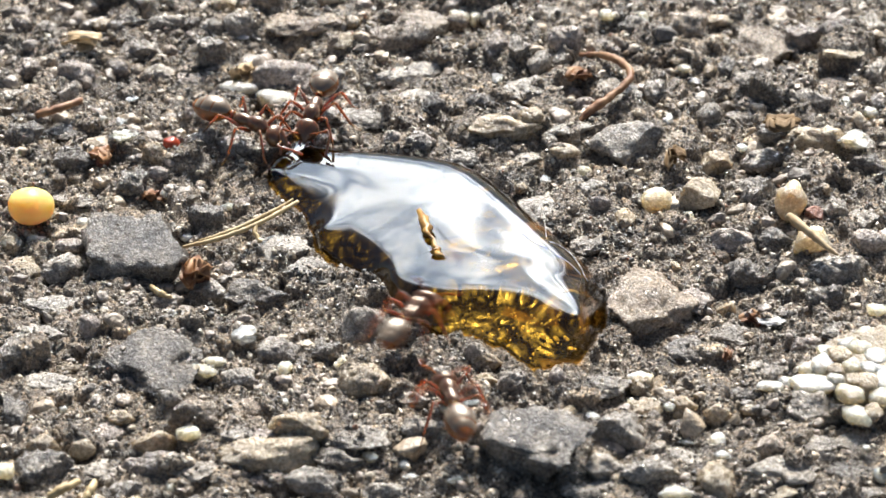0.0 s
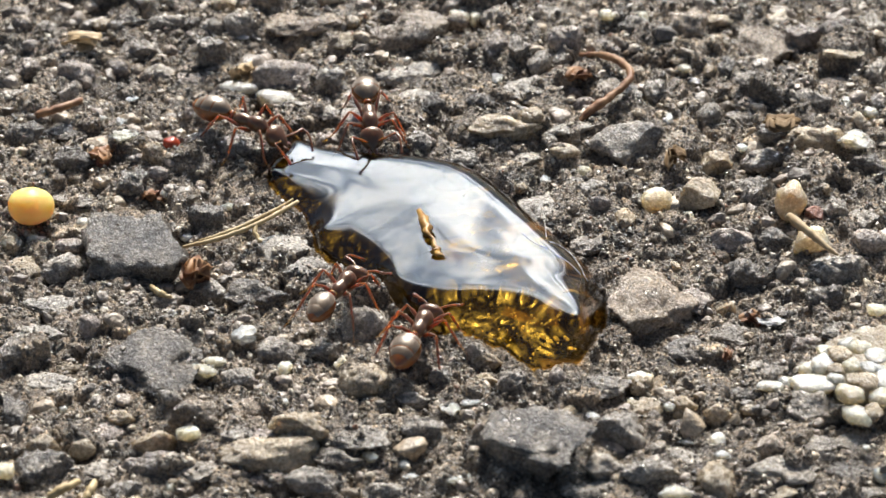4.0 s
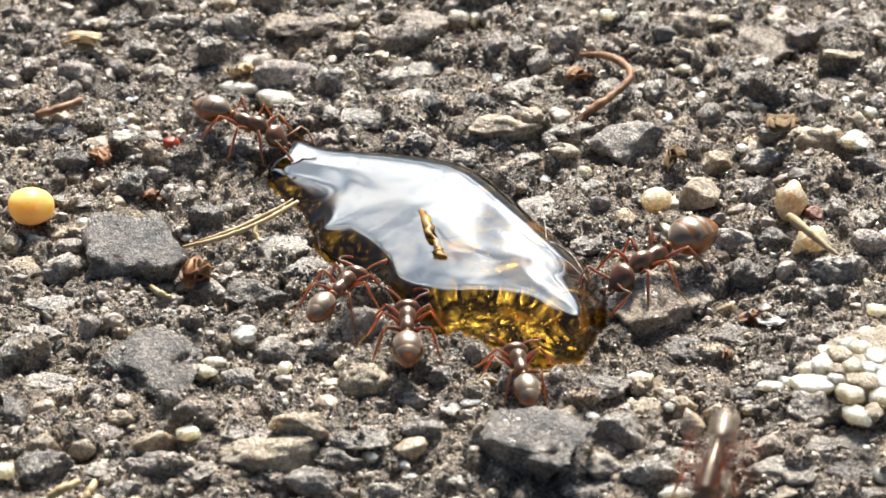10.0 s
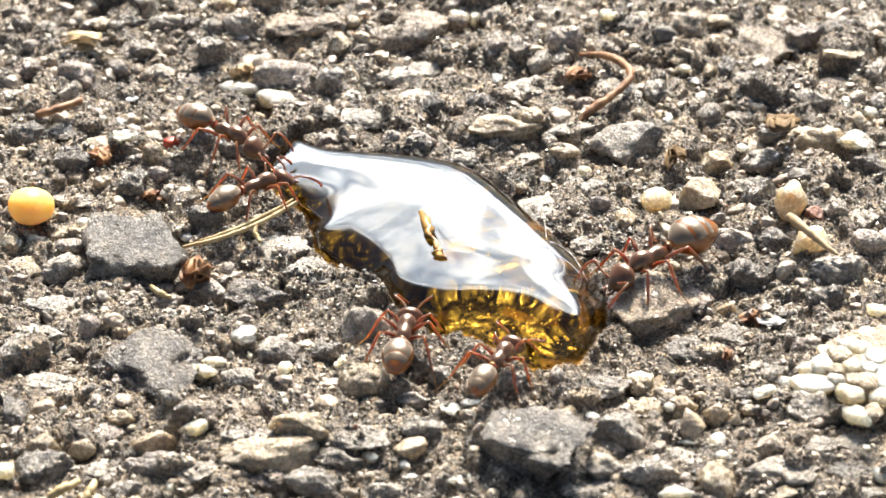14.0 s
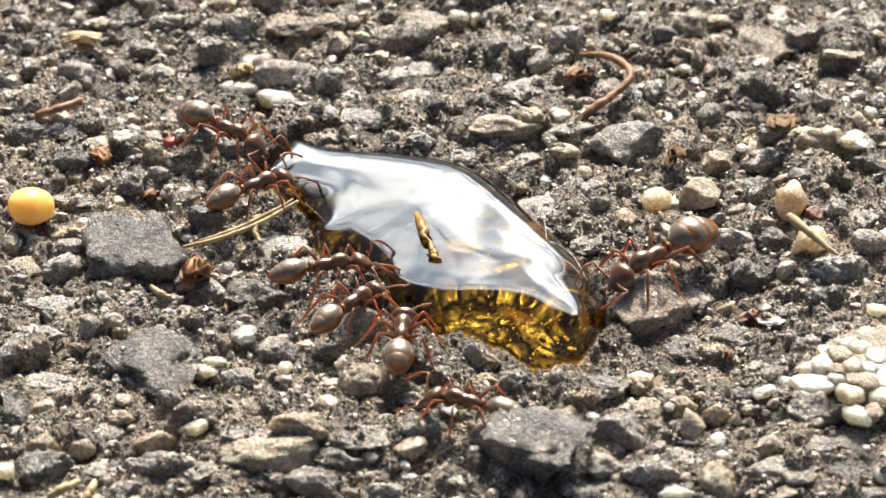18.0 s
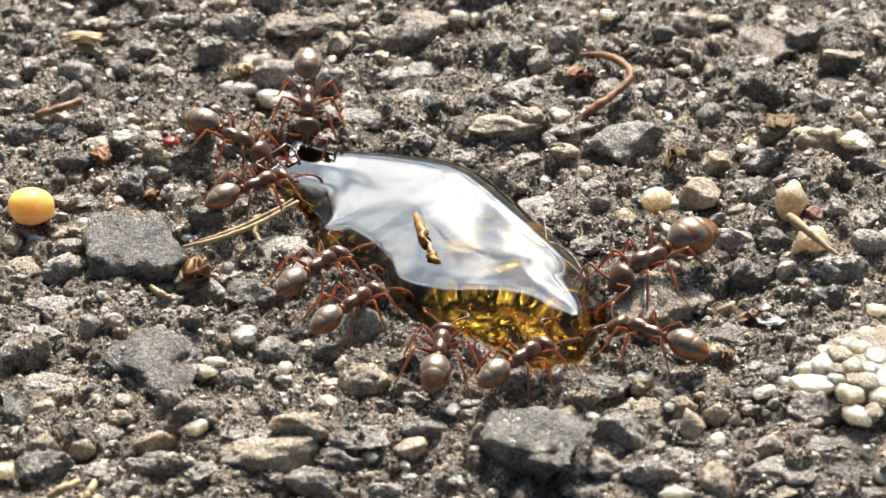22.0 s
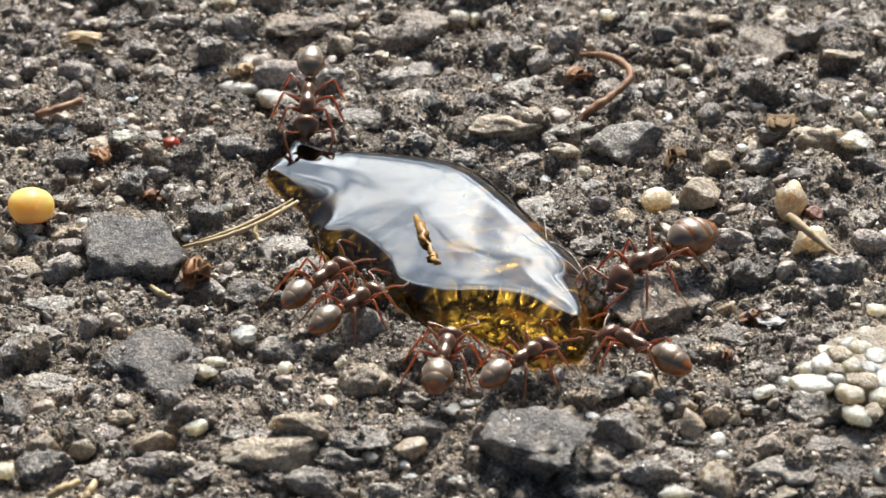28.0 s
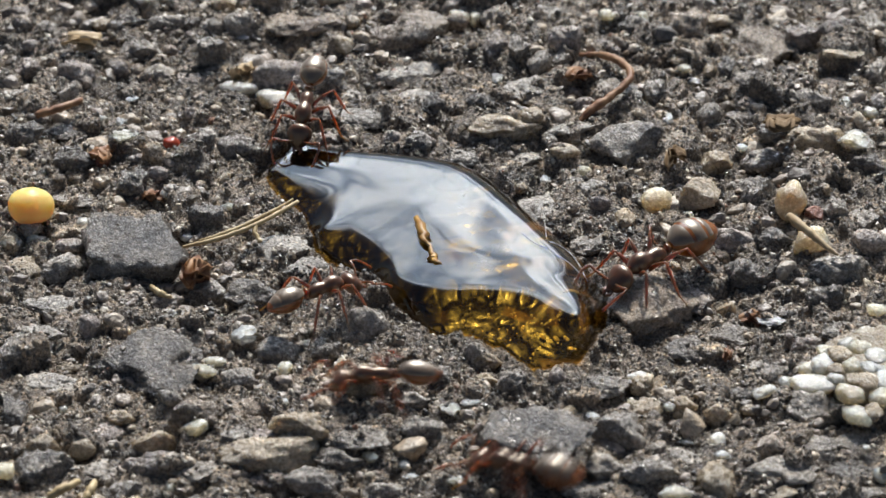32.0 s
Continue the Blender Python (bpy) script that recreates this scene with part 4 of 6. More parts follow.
pebble("tiny cream grain on the asphalt", "cream", "round", -7.42, 2.82, 0.47, 0.34, 0.24, 175, 2)
pebble("tiny white grain on the asphalt", "white", "round", -8.76, 0.68, 0.46, 0.37, 0.26, -7, 4)
pebble("small pinkish cream pebble", "cream", "round", -14.75, 0.62, 0.77, 0.50, 0.35, 8, 1)
pebble("tiny white quartz chip", "white", "flat", 7.97, 7.99, 0.40, 0.68, 0.20, 5, 1)
pebble("small pinkish pebble on the asphalt", "cream", "round", 5.99, 13.97, 0.62, 0.60, 0.42, -8, 0)
pebble("small pale pebble on the asphalt", "cream", "round", 0.61, 14.84, 0.77, 0.56, 0.39, 175, 1)
pebble("tiny cream grain on the asphalt", "cream", "round", 10.50, 6.16, 0.44, 0.38, 0.27, 8, 0)
pebble("pale quartz grain on the asphalt", "cream", "flat", 0.20, -9.21, 0.73, 0.79, 0.24, 179, 3)
pebble("tiny white grain on the asphalt", "white", "round", 4.85, -9.27, 0.48, 0.41, 0.29, 8, 1)
pebble("tiny pale grain on the asphalt", "cream", "chip", -1.07, -10.96, 0.55, 0.43, 0.32, 173, 0)
pebble("tiny pale flake on the asphalt", "white", "flat", 1.99, 10.93, 0.49, 0.74, 0.22, 2, 2)
pebble("tiny cream three-sided grain", "cream", "chip", 4.91, 4.82, 0.59, 0.52, 0.39, 0, 1)
pebble("glassy pale quartz pebble", "white", "chip", 8.81, -11.04, 0.58, 0.61, 0.46, 173, 2)
pebble("tiny white grain on the asphalt", "white", "round", 8.90, -12.04, 0.51, 0.35, 0.25, 179, 3)
pebble("small tan pebble on the asphalt", "beige", "round", 9.91, -9.18, 0.62, 0.46, 0.32, -5, 1)
pebble("tiny yellowish grain on the asphalt", "cream", "round", 7.33, -9.37, 0.40, 0.36, 0.25, -3, 2)
pebble("tiny cream chip on the asphalt", "cream", "flat", 7.85, -10.78, 0.58, 0.38, 0.11, 0, 0)
pebble("tiny white grain on the asphalt", "white", "round", 12.87, -11.05, 0.33, 0.25, 0.17, -8, 1)
pebble("tiny white grain on the asphalt", "white", "round", 13.56, -11.39, 0.33, 0.26, 0.18, 184, 3)
pebble("small tan chip on the asphalt", "cream", "flat", 0.90, -8.88, 0.70, 0.43, 0.13, 0, 2)
pebble("tiny white grain on the asphalt", "white", "round", -5.13, -8.92, 0.22, 0.27, 0.19, 0, 0)
pebble("tiny cream shell chip", "cream", "flat", -1.04, -12.27, 0.58, 0.42, 0.13, 173, 1)
pebble("tiny white chip on the asphalt", "white", "flat", 3.54, 4.47, 0.45, 0.51, 0.15, 182, 2)
pebble("tiny beige pebble on the asphalt", "beige", "round", 2.70, 3.34, 0.47, 0.47, 0.33, -7, 4)
pebble("small pinkish-white pebble on the asphalt", "cream", "round", 8.69, 11.26, 0.51, 0.37, 0.26, -7, 1)
pebble("tiny white chip on the asphalt", "white", "flat", 9.00, 10.86, 0.61, 0.45, 0.13, -7, 0)
pebble("tiny white grain on the asphalt", "white", "round", -12.13, 8.21, 0.44, 0.29, 0.20, 7, 3)
pebble("tiny tan grain on the asphalt", "cream", "round", -12.34, -8.80, 0.33, 0.34, 0.24, -6, 4)
pushed_grey = pebble("small grey-brown grain beside the yellow seed", "grey", "chip", -14.07, 1.21, 0.81, 0.64, 0.48, 182, 3)
pebble("tiny glassy chip on the asphalt", "white", "flat", -11.13, 9.91, 0.48, 0.44, 0.13, 2, 2)
pebble("small white pebble on the asphalt", "cream", "round", 4.72, 9.62, 0.48, 0.39, 0.27, 3, 3)
pebble("tiny white chip on the asphalt", "white", "flat", -7.32, 13.79, 0.53, 0.37, 0.11, 184, 1)
pebble("small tan pebble on the asphalt", "beige", "round", 10.07, 14.65, 0.87, 0.56, 0.39, 183, 2)
pebble("tiny white grain on the asphalt", "cream", "round", -2.80, -5.85, 0.22, 0.18, 0.13, 178, 0)


def scatter_stones():
    """Smaller aggregate between the large stones."""
    rnd = random.Random(5)
    taken = [(o.location.x / MM, o.location.y / MM, max(o.scale.x, o.scale.y) / MM) for o in ground.children]
    made = 0
    while made < 95:
        x, y = rnd.uniform(-17.0, 17.0), rnd.uniform(-14.5, 18.0)
        w = min(0.5 + rnd.expovariate(1 / 0.3), 1.6)
        d = w * rnd.uniform(0.6, 1.0)
        dd = drop_depth(x, y)
        if dd > -0.6 or any(math.hypot(x - a, y - b) < 0.8 * (r + w / 2) for a, b, r in taken):
            continue
        taken.append((x, y, w / 2))
        made += 1
        tone = rnd.choice(("grey", "grey", "mauve", "mauve", "brown", "beige", "beige", "cream", "red" if made % 9 == 0 else "brown"))
        stone(tone, rnd.choice(("worn", "dome", "dome", "flat", "round")), x, y, w, d, w * rnd.uniform(0.25, 0.45),
              rnd.uniform(0, 360), 0.65, rnd.randrange(5))


scatter_stones()


def gravel_material():
    """Small worn stones: one tone an island, dusty and mottled."""
    m, n, l, b = shader("small_gravel", 0.34, 0.9)
    geo = n.new("ShaderNodeNewGeometry")
    tone = ramp_node(n, l, geo.outputs["Random Per Island"], (0.0, (0.13, 0.115, 0.10)), (0.25, (0.27, 0.235, 0.20)), (0.45, (0.36, 0.30, 0.26)),
                     (0.62, (0.40, 0.355, 0.30)), (0.8, (0.46, 0.375, 0.275)), (0.93, (0.52, 0.45, 0.35)), (1.0, (0.64, 0.58, 0.49)))
    mottle, fine = n.new("ShaderNodeTexNoise"), n.new("ShaderNodeTexNoise")
    for node, scale in ((mottle, 1600), (fine, 8000)):
        node.inputs["Scale"].default_value, node.inputs["Detail"].default_value = scale, 5
        l.new(geo.outputs["Position"], node.inputs["Vector"])
    c = mixed(n, l, "MULTIPLY", 1.0, tone.outputs[0], ramp_node(n, l, mottle.outputs["Fac"], (0.35, (0.62, 0.60, 0.58)), (0.65, (1.15, 1.12, 1.08))).outputs[0])
    c = mixed(n, l, "MULTIPLY", 1.0, c, ramp_node(n, l, fine.outputs["Fac"], (0.36, (0.70, 0.69, 0.68)), (0.64, (1.25, 1.22, 1.18))).outputs[0])
    l.new(c, b.inputs["Base Color"])
    bumped(n, l, b, fine.outputs["Fac"], 0.8, 0.00010)
    return m


def make_gravel():
    """Uncounted small stones bedded in the binder, in one mesh."""
    rnd = random.Random(41)
    kinds = []
    for k in range(14):
        me = rock("gravel", 900 + k, 3, (1, 4, 7)[k % 3], 0.45, (0.06, 0.12, 0.10)[k % 3], GRIT)
        kinds.append(([v.co.copy() for v in me.vertices], [tuple(p.vertices) for p in me.polygons]))
        bpy.data.meshes.remove(me)
    top = surface_heights()
    verts, faces, made = [], [], 0
    while made < 950:
        x, y = rnd.uniform(-16.5, 16.5), rnd.uniform(-14.5, 17.5)
        w = min(0.22 + rnd.expovariate(1 / 0.22), 1.2)
        dd = drop_depth(x, y)
        if dd > -0.25 or (dd > -3.2 and w > 0.42) or float(top[cell(x, y)]) - ground_z(x, y) > 0.12:
            continue
        made += 1
        base, polys = rnd.choice(kinds)
        m = Euler((rnd.uniform(-0.4, 0.4), rnd.uniform(-0.4, 0.4), rnd.gauss(0, 0.7))).to_matrix()
        s = Vector((w / 2, w / 2 * rnd.uniform(0.5, 0.9), w / 2 * rnd.uniform(0.45, 0.8)))
        z, o = bed_z(x, y, 0.3 * w) + s.z * rnd.uniform(-0.35, 0.3), len(verts)
        for v in base:
            p = m @ Vector((v.x * s.x, v.y * s.y, v.z * s.z))
            verts.append((p.x + x, p.y + y, p.z + z))
        faces.extend(tuple(i + o for i in f) for f in polys)
    me = mesh_from("gravel", verts, faces, gravel_material())
    tagged(new("small_gravel", me), "small worn grey and beige stones bedded in asphalt", "gravel", kind="stuff")


def surface_heights():
    """Height of the highest surface over each place of the ground, stones included."""
    top = HEIGHT.copy()
    for ob in ground.children:
        me = ob.data
        co = np.empty(len(me.vertices) * 3, np.float32)
        me.vertices.foreach_get("co", co)
        m = np.array(ob.matrix_basis)
        p = (co.reshape(-1, 3) @ m[:3, :3].T + m[:3, 3]) / MM
        i = np.clip(np.round((p[:, 0] - X0) / STEP).astype(int), 1, len(GX) - 2)
        j = np.clip(np.round((p[:, 1] - Y0) / STEP).astype(int), 1, len(GY) - 2)
        for di, dj in ((0, 0), (1, 0), (0, 1), (-1, 0), (0, -1)):
            np.maximum.at(top, (i + di, j + dj), p[:, 2])
    return top


def make_grit():
    """Loose sand in one mesh."""
    rnd = random.Random(9)
    base, faces0 = BALLS[1]
    verts, faces = [], []
    top = surface_heights()
    for _ in range(60000):
        x, y = rnd.uniform(-16.5, 16.5), rnd.uniform(-14.5, 17.5)
        r = min(0.022 + rnd.expovariate(1 / 0.030), 0.22)
        dd = drop_depth(x, y)
        if dd > -0.05:
            continue
        z = float(top[cell(x, y)])
        if z - ground_z(x, y) > 0.12 and (r > 0.06 or rnd.random() < 0.82):   # little of it stays on the stones
            continue
        z += r * 0.1
        m = Euler((rnd.uniform(0, 6), rnd.uniform(0, 6), rnd.uniform(0, 6))).to_matrix()
        s = Vector((r, r * rnd.uniform(0.6, 1.0), r * rnd.uniform(0.5, 0.9)))
        o = len(verts)
        for v in base:
            p = m @ Vector((v.x * s.x, v.y * s.y, v.z * s.z))
            p *= rnd.uniform(0.7, 1.1)
            verts.append((p.x + x, p.y + y, p.z + z))
        faces.extend(tuple(i + o for i in f) for f in faces0)
    me = mesh_from("grit", verts, faces, GRIT, False)
    tagged(new("sand_grit", me), "loose pale and grey sand grains on the asphalt", "sand", kind="stuff")


make_gravel()
make_grit()


# ---- plant litter ----
def strand(name, points, radii, material, label, category, sides=8, wobble=0.03, steps=7, seed=1):
    rnd = random.Random(seed)
    pts = spline(points, steps)
    n = len(pts)
    pts = [p + Vector((rnd.gauss(0, wobble), rnd.gauss(0, wobble), rnd.gauss(0, wobble * 0.6))) for p in pts]
    rs = [float(np.interp(i / (n - 1), np.linspace(0, 1, len(radii)), radii)) * rnd.uniform(0.85, 1.15) for i in range(n)]
    v, f = tube(pts, rs, sides)
    return tagged(new(name, mesh_from(name, v, f, material)), label, category)


def shard(name, x, y, z, w, d, h, turn, material, label, category, seed, tilt=0):
    """A crumpled scrap of husk or leaf: folded sheets with ragged rims."""
    rnd = random.Random(seed)
    verts, faces = [], []
    for s in range(5):
        a0, rad = rnd.uniform(0, 6.28), rnd.uniform(0.6, 1.0)
        cx, cy, cz = rnd.uniform(-0.3, 0.3), rnd.uniform(-0.3, 0.3), rnd.uniform(-0.2, 0.4)
        nu, nv, o = 9, 6, len(verts)
        for side in (0, 1):
            for i in range(nu):
                for j in range(nv):
                    u, v = i / (nu - 1) * 2 - 1, j / (nv - 1) * 2 - 1
                    rag = 1 + 0.25 * noise.noise(Vector((u * 2 + seed, v * 2, s)))
                    px = cx + rad * 0.6 * u * rag * math.cos(a0) - rad * 0.35 * v * math.sin(a0)
                    py = cy + rad * 0.6 * u * rag * math.sin(a0) + rad * 0.35 * v * math.cos(a0)
                    pz = cz + 0.5 * v * v - 0.3 * u * u + 0.3 * noise.noise(Vector((u * 1.5, v * 1.5, seed + s))) - 0.10 * side
                    verts.append((px * w / 2, py * d / 2, (pz + 0.4) * h / 2))
        for side in (0, 1):
            b = o + side * nu * nv
            for i in range(nu - 1):
                for j in range(nv - 1):
                    q = (b + i * nv + j, b + (i + 1) * nv + j, b + (i + 1) * nv + j + 1, b + i * nv + j + 1)
                    faces.append(q if side == 0 else q[::-1])
        rim = [(i, 0) for i in range(nu)] + [(nu - 1, j) for j in range(1, nv)] + [(i, nv - 1) for i in range(nu - 2, -1, -1)] + [(0, j) for j in range(nv - 2, 0, -1)]
        for (a, b), (c, e) in zip(rim, rim[1:] + rim[:1]):
            faces.append((o + a * nv + b, o + nu * nv + a * nv + b, o + nu * nv + c * nv + e, o + c * nv + e))
    ob = new(name, mesh_from(name, verts, faces, material))
    ob.matrix_basis = pose(x * MM, y * MM, (ground_z(x, y) + z) * MM, tilt, 0, turn)
    return tagged(ob, label, category)


strand("straw", [(-8.86, -0.37, 0.35), (-7.94, -0.25, 0.50), (-6.81, 0.35, 0.55), (-5.87, 1.13, 0.55), (-4.99, 2.13, 0.50)], [0.05, 0.09, 0.09, 0.085, 0.06], STRAW, "dry pale straw lying against the syrup drop", "straw", 8, 0.008, 8, 2)
strand("straw", [(-8.30, -0.22, 0.50), (-7.70, -0.04, 0.58), (-6.78, 0.52, 0.64), (-5.90, 1.30, 0.64), (-5.16, 2.16, 0.58)], [0.03, 0.06, 0.065, 0.06, 0.03], STRAW, "thin split straw lying along a thicker one", "straw", 7, 0.008, 8, 12)
strand("straw_fork", [(-6.40, 0.66, 0.55), (-6.39, 0.33, 0.45), (-6.19, 0.01, 0.30)], [0.07, 0.09, 0.05], STRAW, "short forked end of a dry straw", "straw", 7, 0.02, 6, 3)
strand("curled_stem", [(4.93, 11.60, 0.40), (5.80, 11.13, 0.70), (6.50, 10.15, 0.90), (6.65, 9.25, 0.95), (6.08, 8.45, 0.80), (5.31, 7.81, 0.60), (4.83, 7.40, 0.30)], [0.09, 0.13, 0.14, 0.13, 0.12, 0.17, 0.09], STEM, "curled dry brown stem lying on the asphalt", "stem", 8, 0.015, 7, 4)
strand("dry_stalk", [(11.73, 0.11, 1.3), (12.05, -0.5, 1.35), (12.5, -1.02, 1.25), (12.9, -1.44, 1.1), (13.27, -1.65, 0.9)], [0.14, 0.17, 0.13, 0.11, 0.04], HUSKPALE, "dry ribbed stalk lying over a pale wedge-shaped stone", "stalk", 6, 0.008, 6, 5)
strand("straw_bit", [(-14.39, 7.83, 0.30), (-13.58, 8.04, 0.45), (-12.80, 8.63, 0.40)], [0.12, 0.16, 0.10], STEM, "short reddish straw fragment", "straw", 7, 0.02, 6, 6)
strand("straw_bit", [(-11.28, -14.32, 0.40), (-11.12, -13.98, 0.50), (-11.01, -13.52, 0.50)], [0.10, 0.14, 0.10], STRAW, "short pale straw fragment", "straw", 7, 0.02, 6, 7)
strand("straw_bit", [(-12.46, -14.08, 0.30), (-12.02, -13.93, 0.50), (-11.52, -13.39, 0.40)], [0.12, 0.16, 0.08], STRAW, "short pale straw fragment", "straw", 7, 0.02, 6, 8)
strand("straw_bit", [(-9.81, -2.71, 0.35), (-9.45, -3.11, 0.40), (-9.11, -3.29, 0.30)], [0.08, 0.12, 0.06], STRAW, "short pale straw fragment", "straw", 7, 0.02, 6, 9)
# a few fine threads cling to the rounded end of the drop
for seed, points in enumerate((
        [(3.39, 0.89, 1.0), (3.47, -0.66, 1.3), (3.49, -1.69, 1.3)],
        [(3.38, -1.36, 1.35), (4.09, -1.89, 1.35), (4.64, -2.8, 1.2)],
        [(3.8, -2.5, 1.5), (4.22, -2.89, 1.45), (4.59, -3.33, 1.3)],
        [(4.25, -1.88, 1.2), (4.58, -2.59, 1.1), (4.82, -3.3, 1.0)],
        [(2.63, -1.11, 1.45), (3.05, -1.78, 1.5), (3.48, -2.11, 1.5)],
)):
    strand("fine_thread", points, [0.008, 0.011, 0.008], THREAD, "fine pale thread clinging to the syrup drop", "thread", 5, 0.006, 5, 60 + seed)
shard("seed_husk", -8.45, -2.07, 0.10, 1.83, 2.46, 1.32, 0, HUSK, "torn reddish-brown seed husk", "husk", 3)
shard("leaf_scrap", -7.20, 10.97, 0.30, 1.70, 1.50, 0.85, 0, HUSKPALE, "crumpled reddish-tan leaf scrap", "leaf", 5)
shard("leaf_scrap", 12.08, 6.12, 0.70, 2.60, 1.50, 0.50, 0, LEAF, "crumpled dry olive-brown leaf scrap", "leaf", 8)
shard("leaf_scrap", 4.87, 9.97, 0.20, 1.59, 1.50, 0.67, 0, HUSK, "small dark red leaf scrap", "leaf", 9)
shard("leaf_scrap", 10.28, -3.86, 0.10, 1.15, 1.21, 0.43, 0, HUSK, "small reddish bark scrap", "bark", 12)
shard("bark_scrap", -11.96, 5.81, 0.10, 1.15, 1.27, 0.57, 0, HUSK, "small brown bark scrap", "bark", 14)
shard("bark_scrap", -13.07, 12.56, 0.25, 2.10, 1.60, 0.60, 0, HUSKPALE, "crumbled yellow-brown bark scrap", "bark", 15)
shard("bark_scrap", 8.02, 5.04, 0.10, 1.09, 1.59, 0.71, 0, LEAF, "small brown bark scrap", "bark", 17)
shard("bark_scrap", 9.35, -6.54, 0.10, 0.68, 0.90, 0.40, 0, HUSK, "tiny reddish bark scrap", "bark", 18)
shard("bark_scrap", -10.07, 3.61, 0.10, 1.13, 1.01, 0.45, 0, HUSK, "tiny reddish bark scrap", "bark", 19)


def smooth_ball(name, x, y, z, w, d, h, material, label, category, dent=0.05, seed=1):
    vs, fs = BALLS[4]
    out = []
    for v in vs:
        k = 1 + dent * noise.noise(v * 1.3 + Vector((seed, 0, 0)))
        out.append((v.x * w / 2 * k, v.y * d / 2 * k, v.z * h / 2 * k))
    ob = new(name, mesh_from(name, out, fs, material))
    ob.matrix_basis = pose(x * MM, y * MM, z * MM, 0, 8, 20)
    return tagged(ob, label, category)


smooth_ball("yellow_seed", -14.13, 1.80, 0.54, 1.62, 1.50, 1.22, SEED, "smooth yellow round seed on the asphalt", "seed", 0.07)
smooth_ball("red_seed", -9.52, 6.14, 0.22, 0.64, 0.57, 0.45, BERRY, "tiny glossy dark red seed", "seed", 0.12, 3)


def make_conglomerate():
    """A lump of many white pebbles cemented together."""
    lump = empty("pebble_conglomerate")
    tagged(lump, "lump of cemented white and cream pebbles", "stone")
    lump.matrix_basis = pose(13.9 * MM, -7.6 * MM, 0)
    part("core", rock("core", 77, 4, 4, 0.4, 0.10, STONE["beige"]), lump, "pale cemented sand core").matrix_basis = pose(0.2 * MM, 0.1 * MM, 0.30 * MM) @ Matrix.Diagonal((1.75 * MM, 1.95 * MM, 0.78 * MM, 1))
    for tone, x, y, z, w, d, h, k in (
            ("white", -1.88, -1.15, 0.73, 1.45, 0.91, 0.65, 0),
            ("cream", -0.78, -1.82, 0.87, 0.75, 0.91, 0.54, 1),
            ("beige", -0.15, -1.21, 0.94, 0.66, 0.75, 0.48, 2),
            ("cream", -0.58, -2.60, 0.59, 0.71, 1.07, 0.51, 3),
            ("white", -1.55, -0.19, 0.87, 0.71, 0.80, 0.51, 4),
            ("beige", -0.95, 0.23, 0.95, 0.75, 0.75, 0.54, 0),
            ("cream", -0.30, 0.56, 0.94, 0.71, 0.69, 0.50, 1),
            ("white", 0.23, 0.16, 0.91, 0.71, 0.80, 0.51, 2),
            ("beige", -1.12, -0.68, 0.96, 0.54, 0.59, 0.39, 3),
            ("cream", -0.62, -0.46, 1.00, 0.58, 0.64, 0.42, 4),
            ("white", -0.05, -0.54, 0.97, 0.54, 0.59, 0.39, 0),
            ("beige", 0.59, 0.95, 0.79, 0.62, 0.69, 0.45, 1),
            ("white", 0.44, -0.98, 0.84, 0.71, 0.91, 0.51, 2),
            ("cream", 0.27, -1.86, 0.72, 0.75, 0.86, 0.54, 3),
            ("beige", -0.04, -2.43, 0.60, 0.62, 0.75, 0.45, 4),
            ("cream", -1.37, 0.54, 0.86, 0.58, 0.53, 0.38, 0),
            ("white", -1.19, -1.10, 0.93, 0.50, 0.53, 0.36, 1),
            ("beige", -0.57, -1.16, 0.97, 0.50, 0.53, 0.36, 2),
            ("cream", -2.01, -0.30, 0.72, 0.54, 0.59, 0.39, 3),
            ("white", -0.65, 0.85, 0.91, 0.62, 0.53, 0.38, 4),
            ("beige", 0.03, 1.15, 0.85, 0.62, 0.53, 0.38, 0),
            ("white", 0.21, -0.57, 0.92, 0.50, 0.53, 0.36, 1),
            ("white", 0.63, 0.02, 0.83, 0.54, 0.69, 0.39, 2),
    ):
        part("cemented_pebble", stone_mesh(tone, "round", k), lump).matrix_basis = pose(x * MM, y * MM, z * MM, 0, 0, 40 * (k % 2)) @ Matrix.Diagonal((0.56 * w * MM, 0.58 * d * MM, 0.46 * h * MM, 1))


make_conglomerate()
flake = strand("golden_flake", [(-0.81, 0.57, 1.22), (-0.61, -0.21, 1.22), (-0.51, -0.88, 1.22), (-0.3, -1.44, 1.22), (-0.23, -1.91, 1.22), (0.02, -2.2, 1.22)], [0.05, 0.20, 0.15, 0.05, 0.11, 0.13, 0.03], FLAKE, "curled golden flake floating on the syrup", "flake", 5, 0.055, 4, 21)


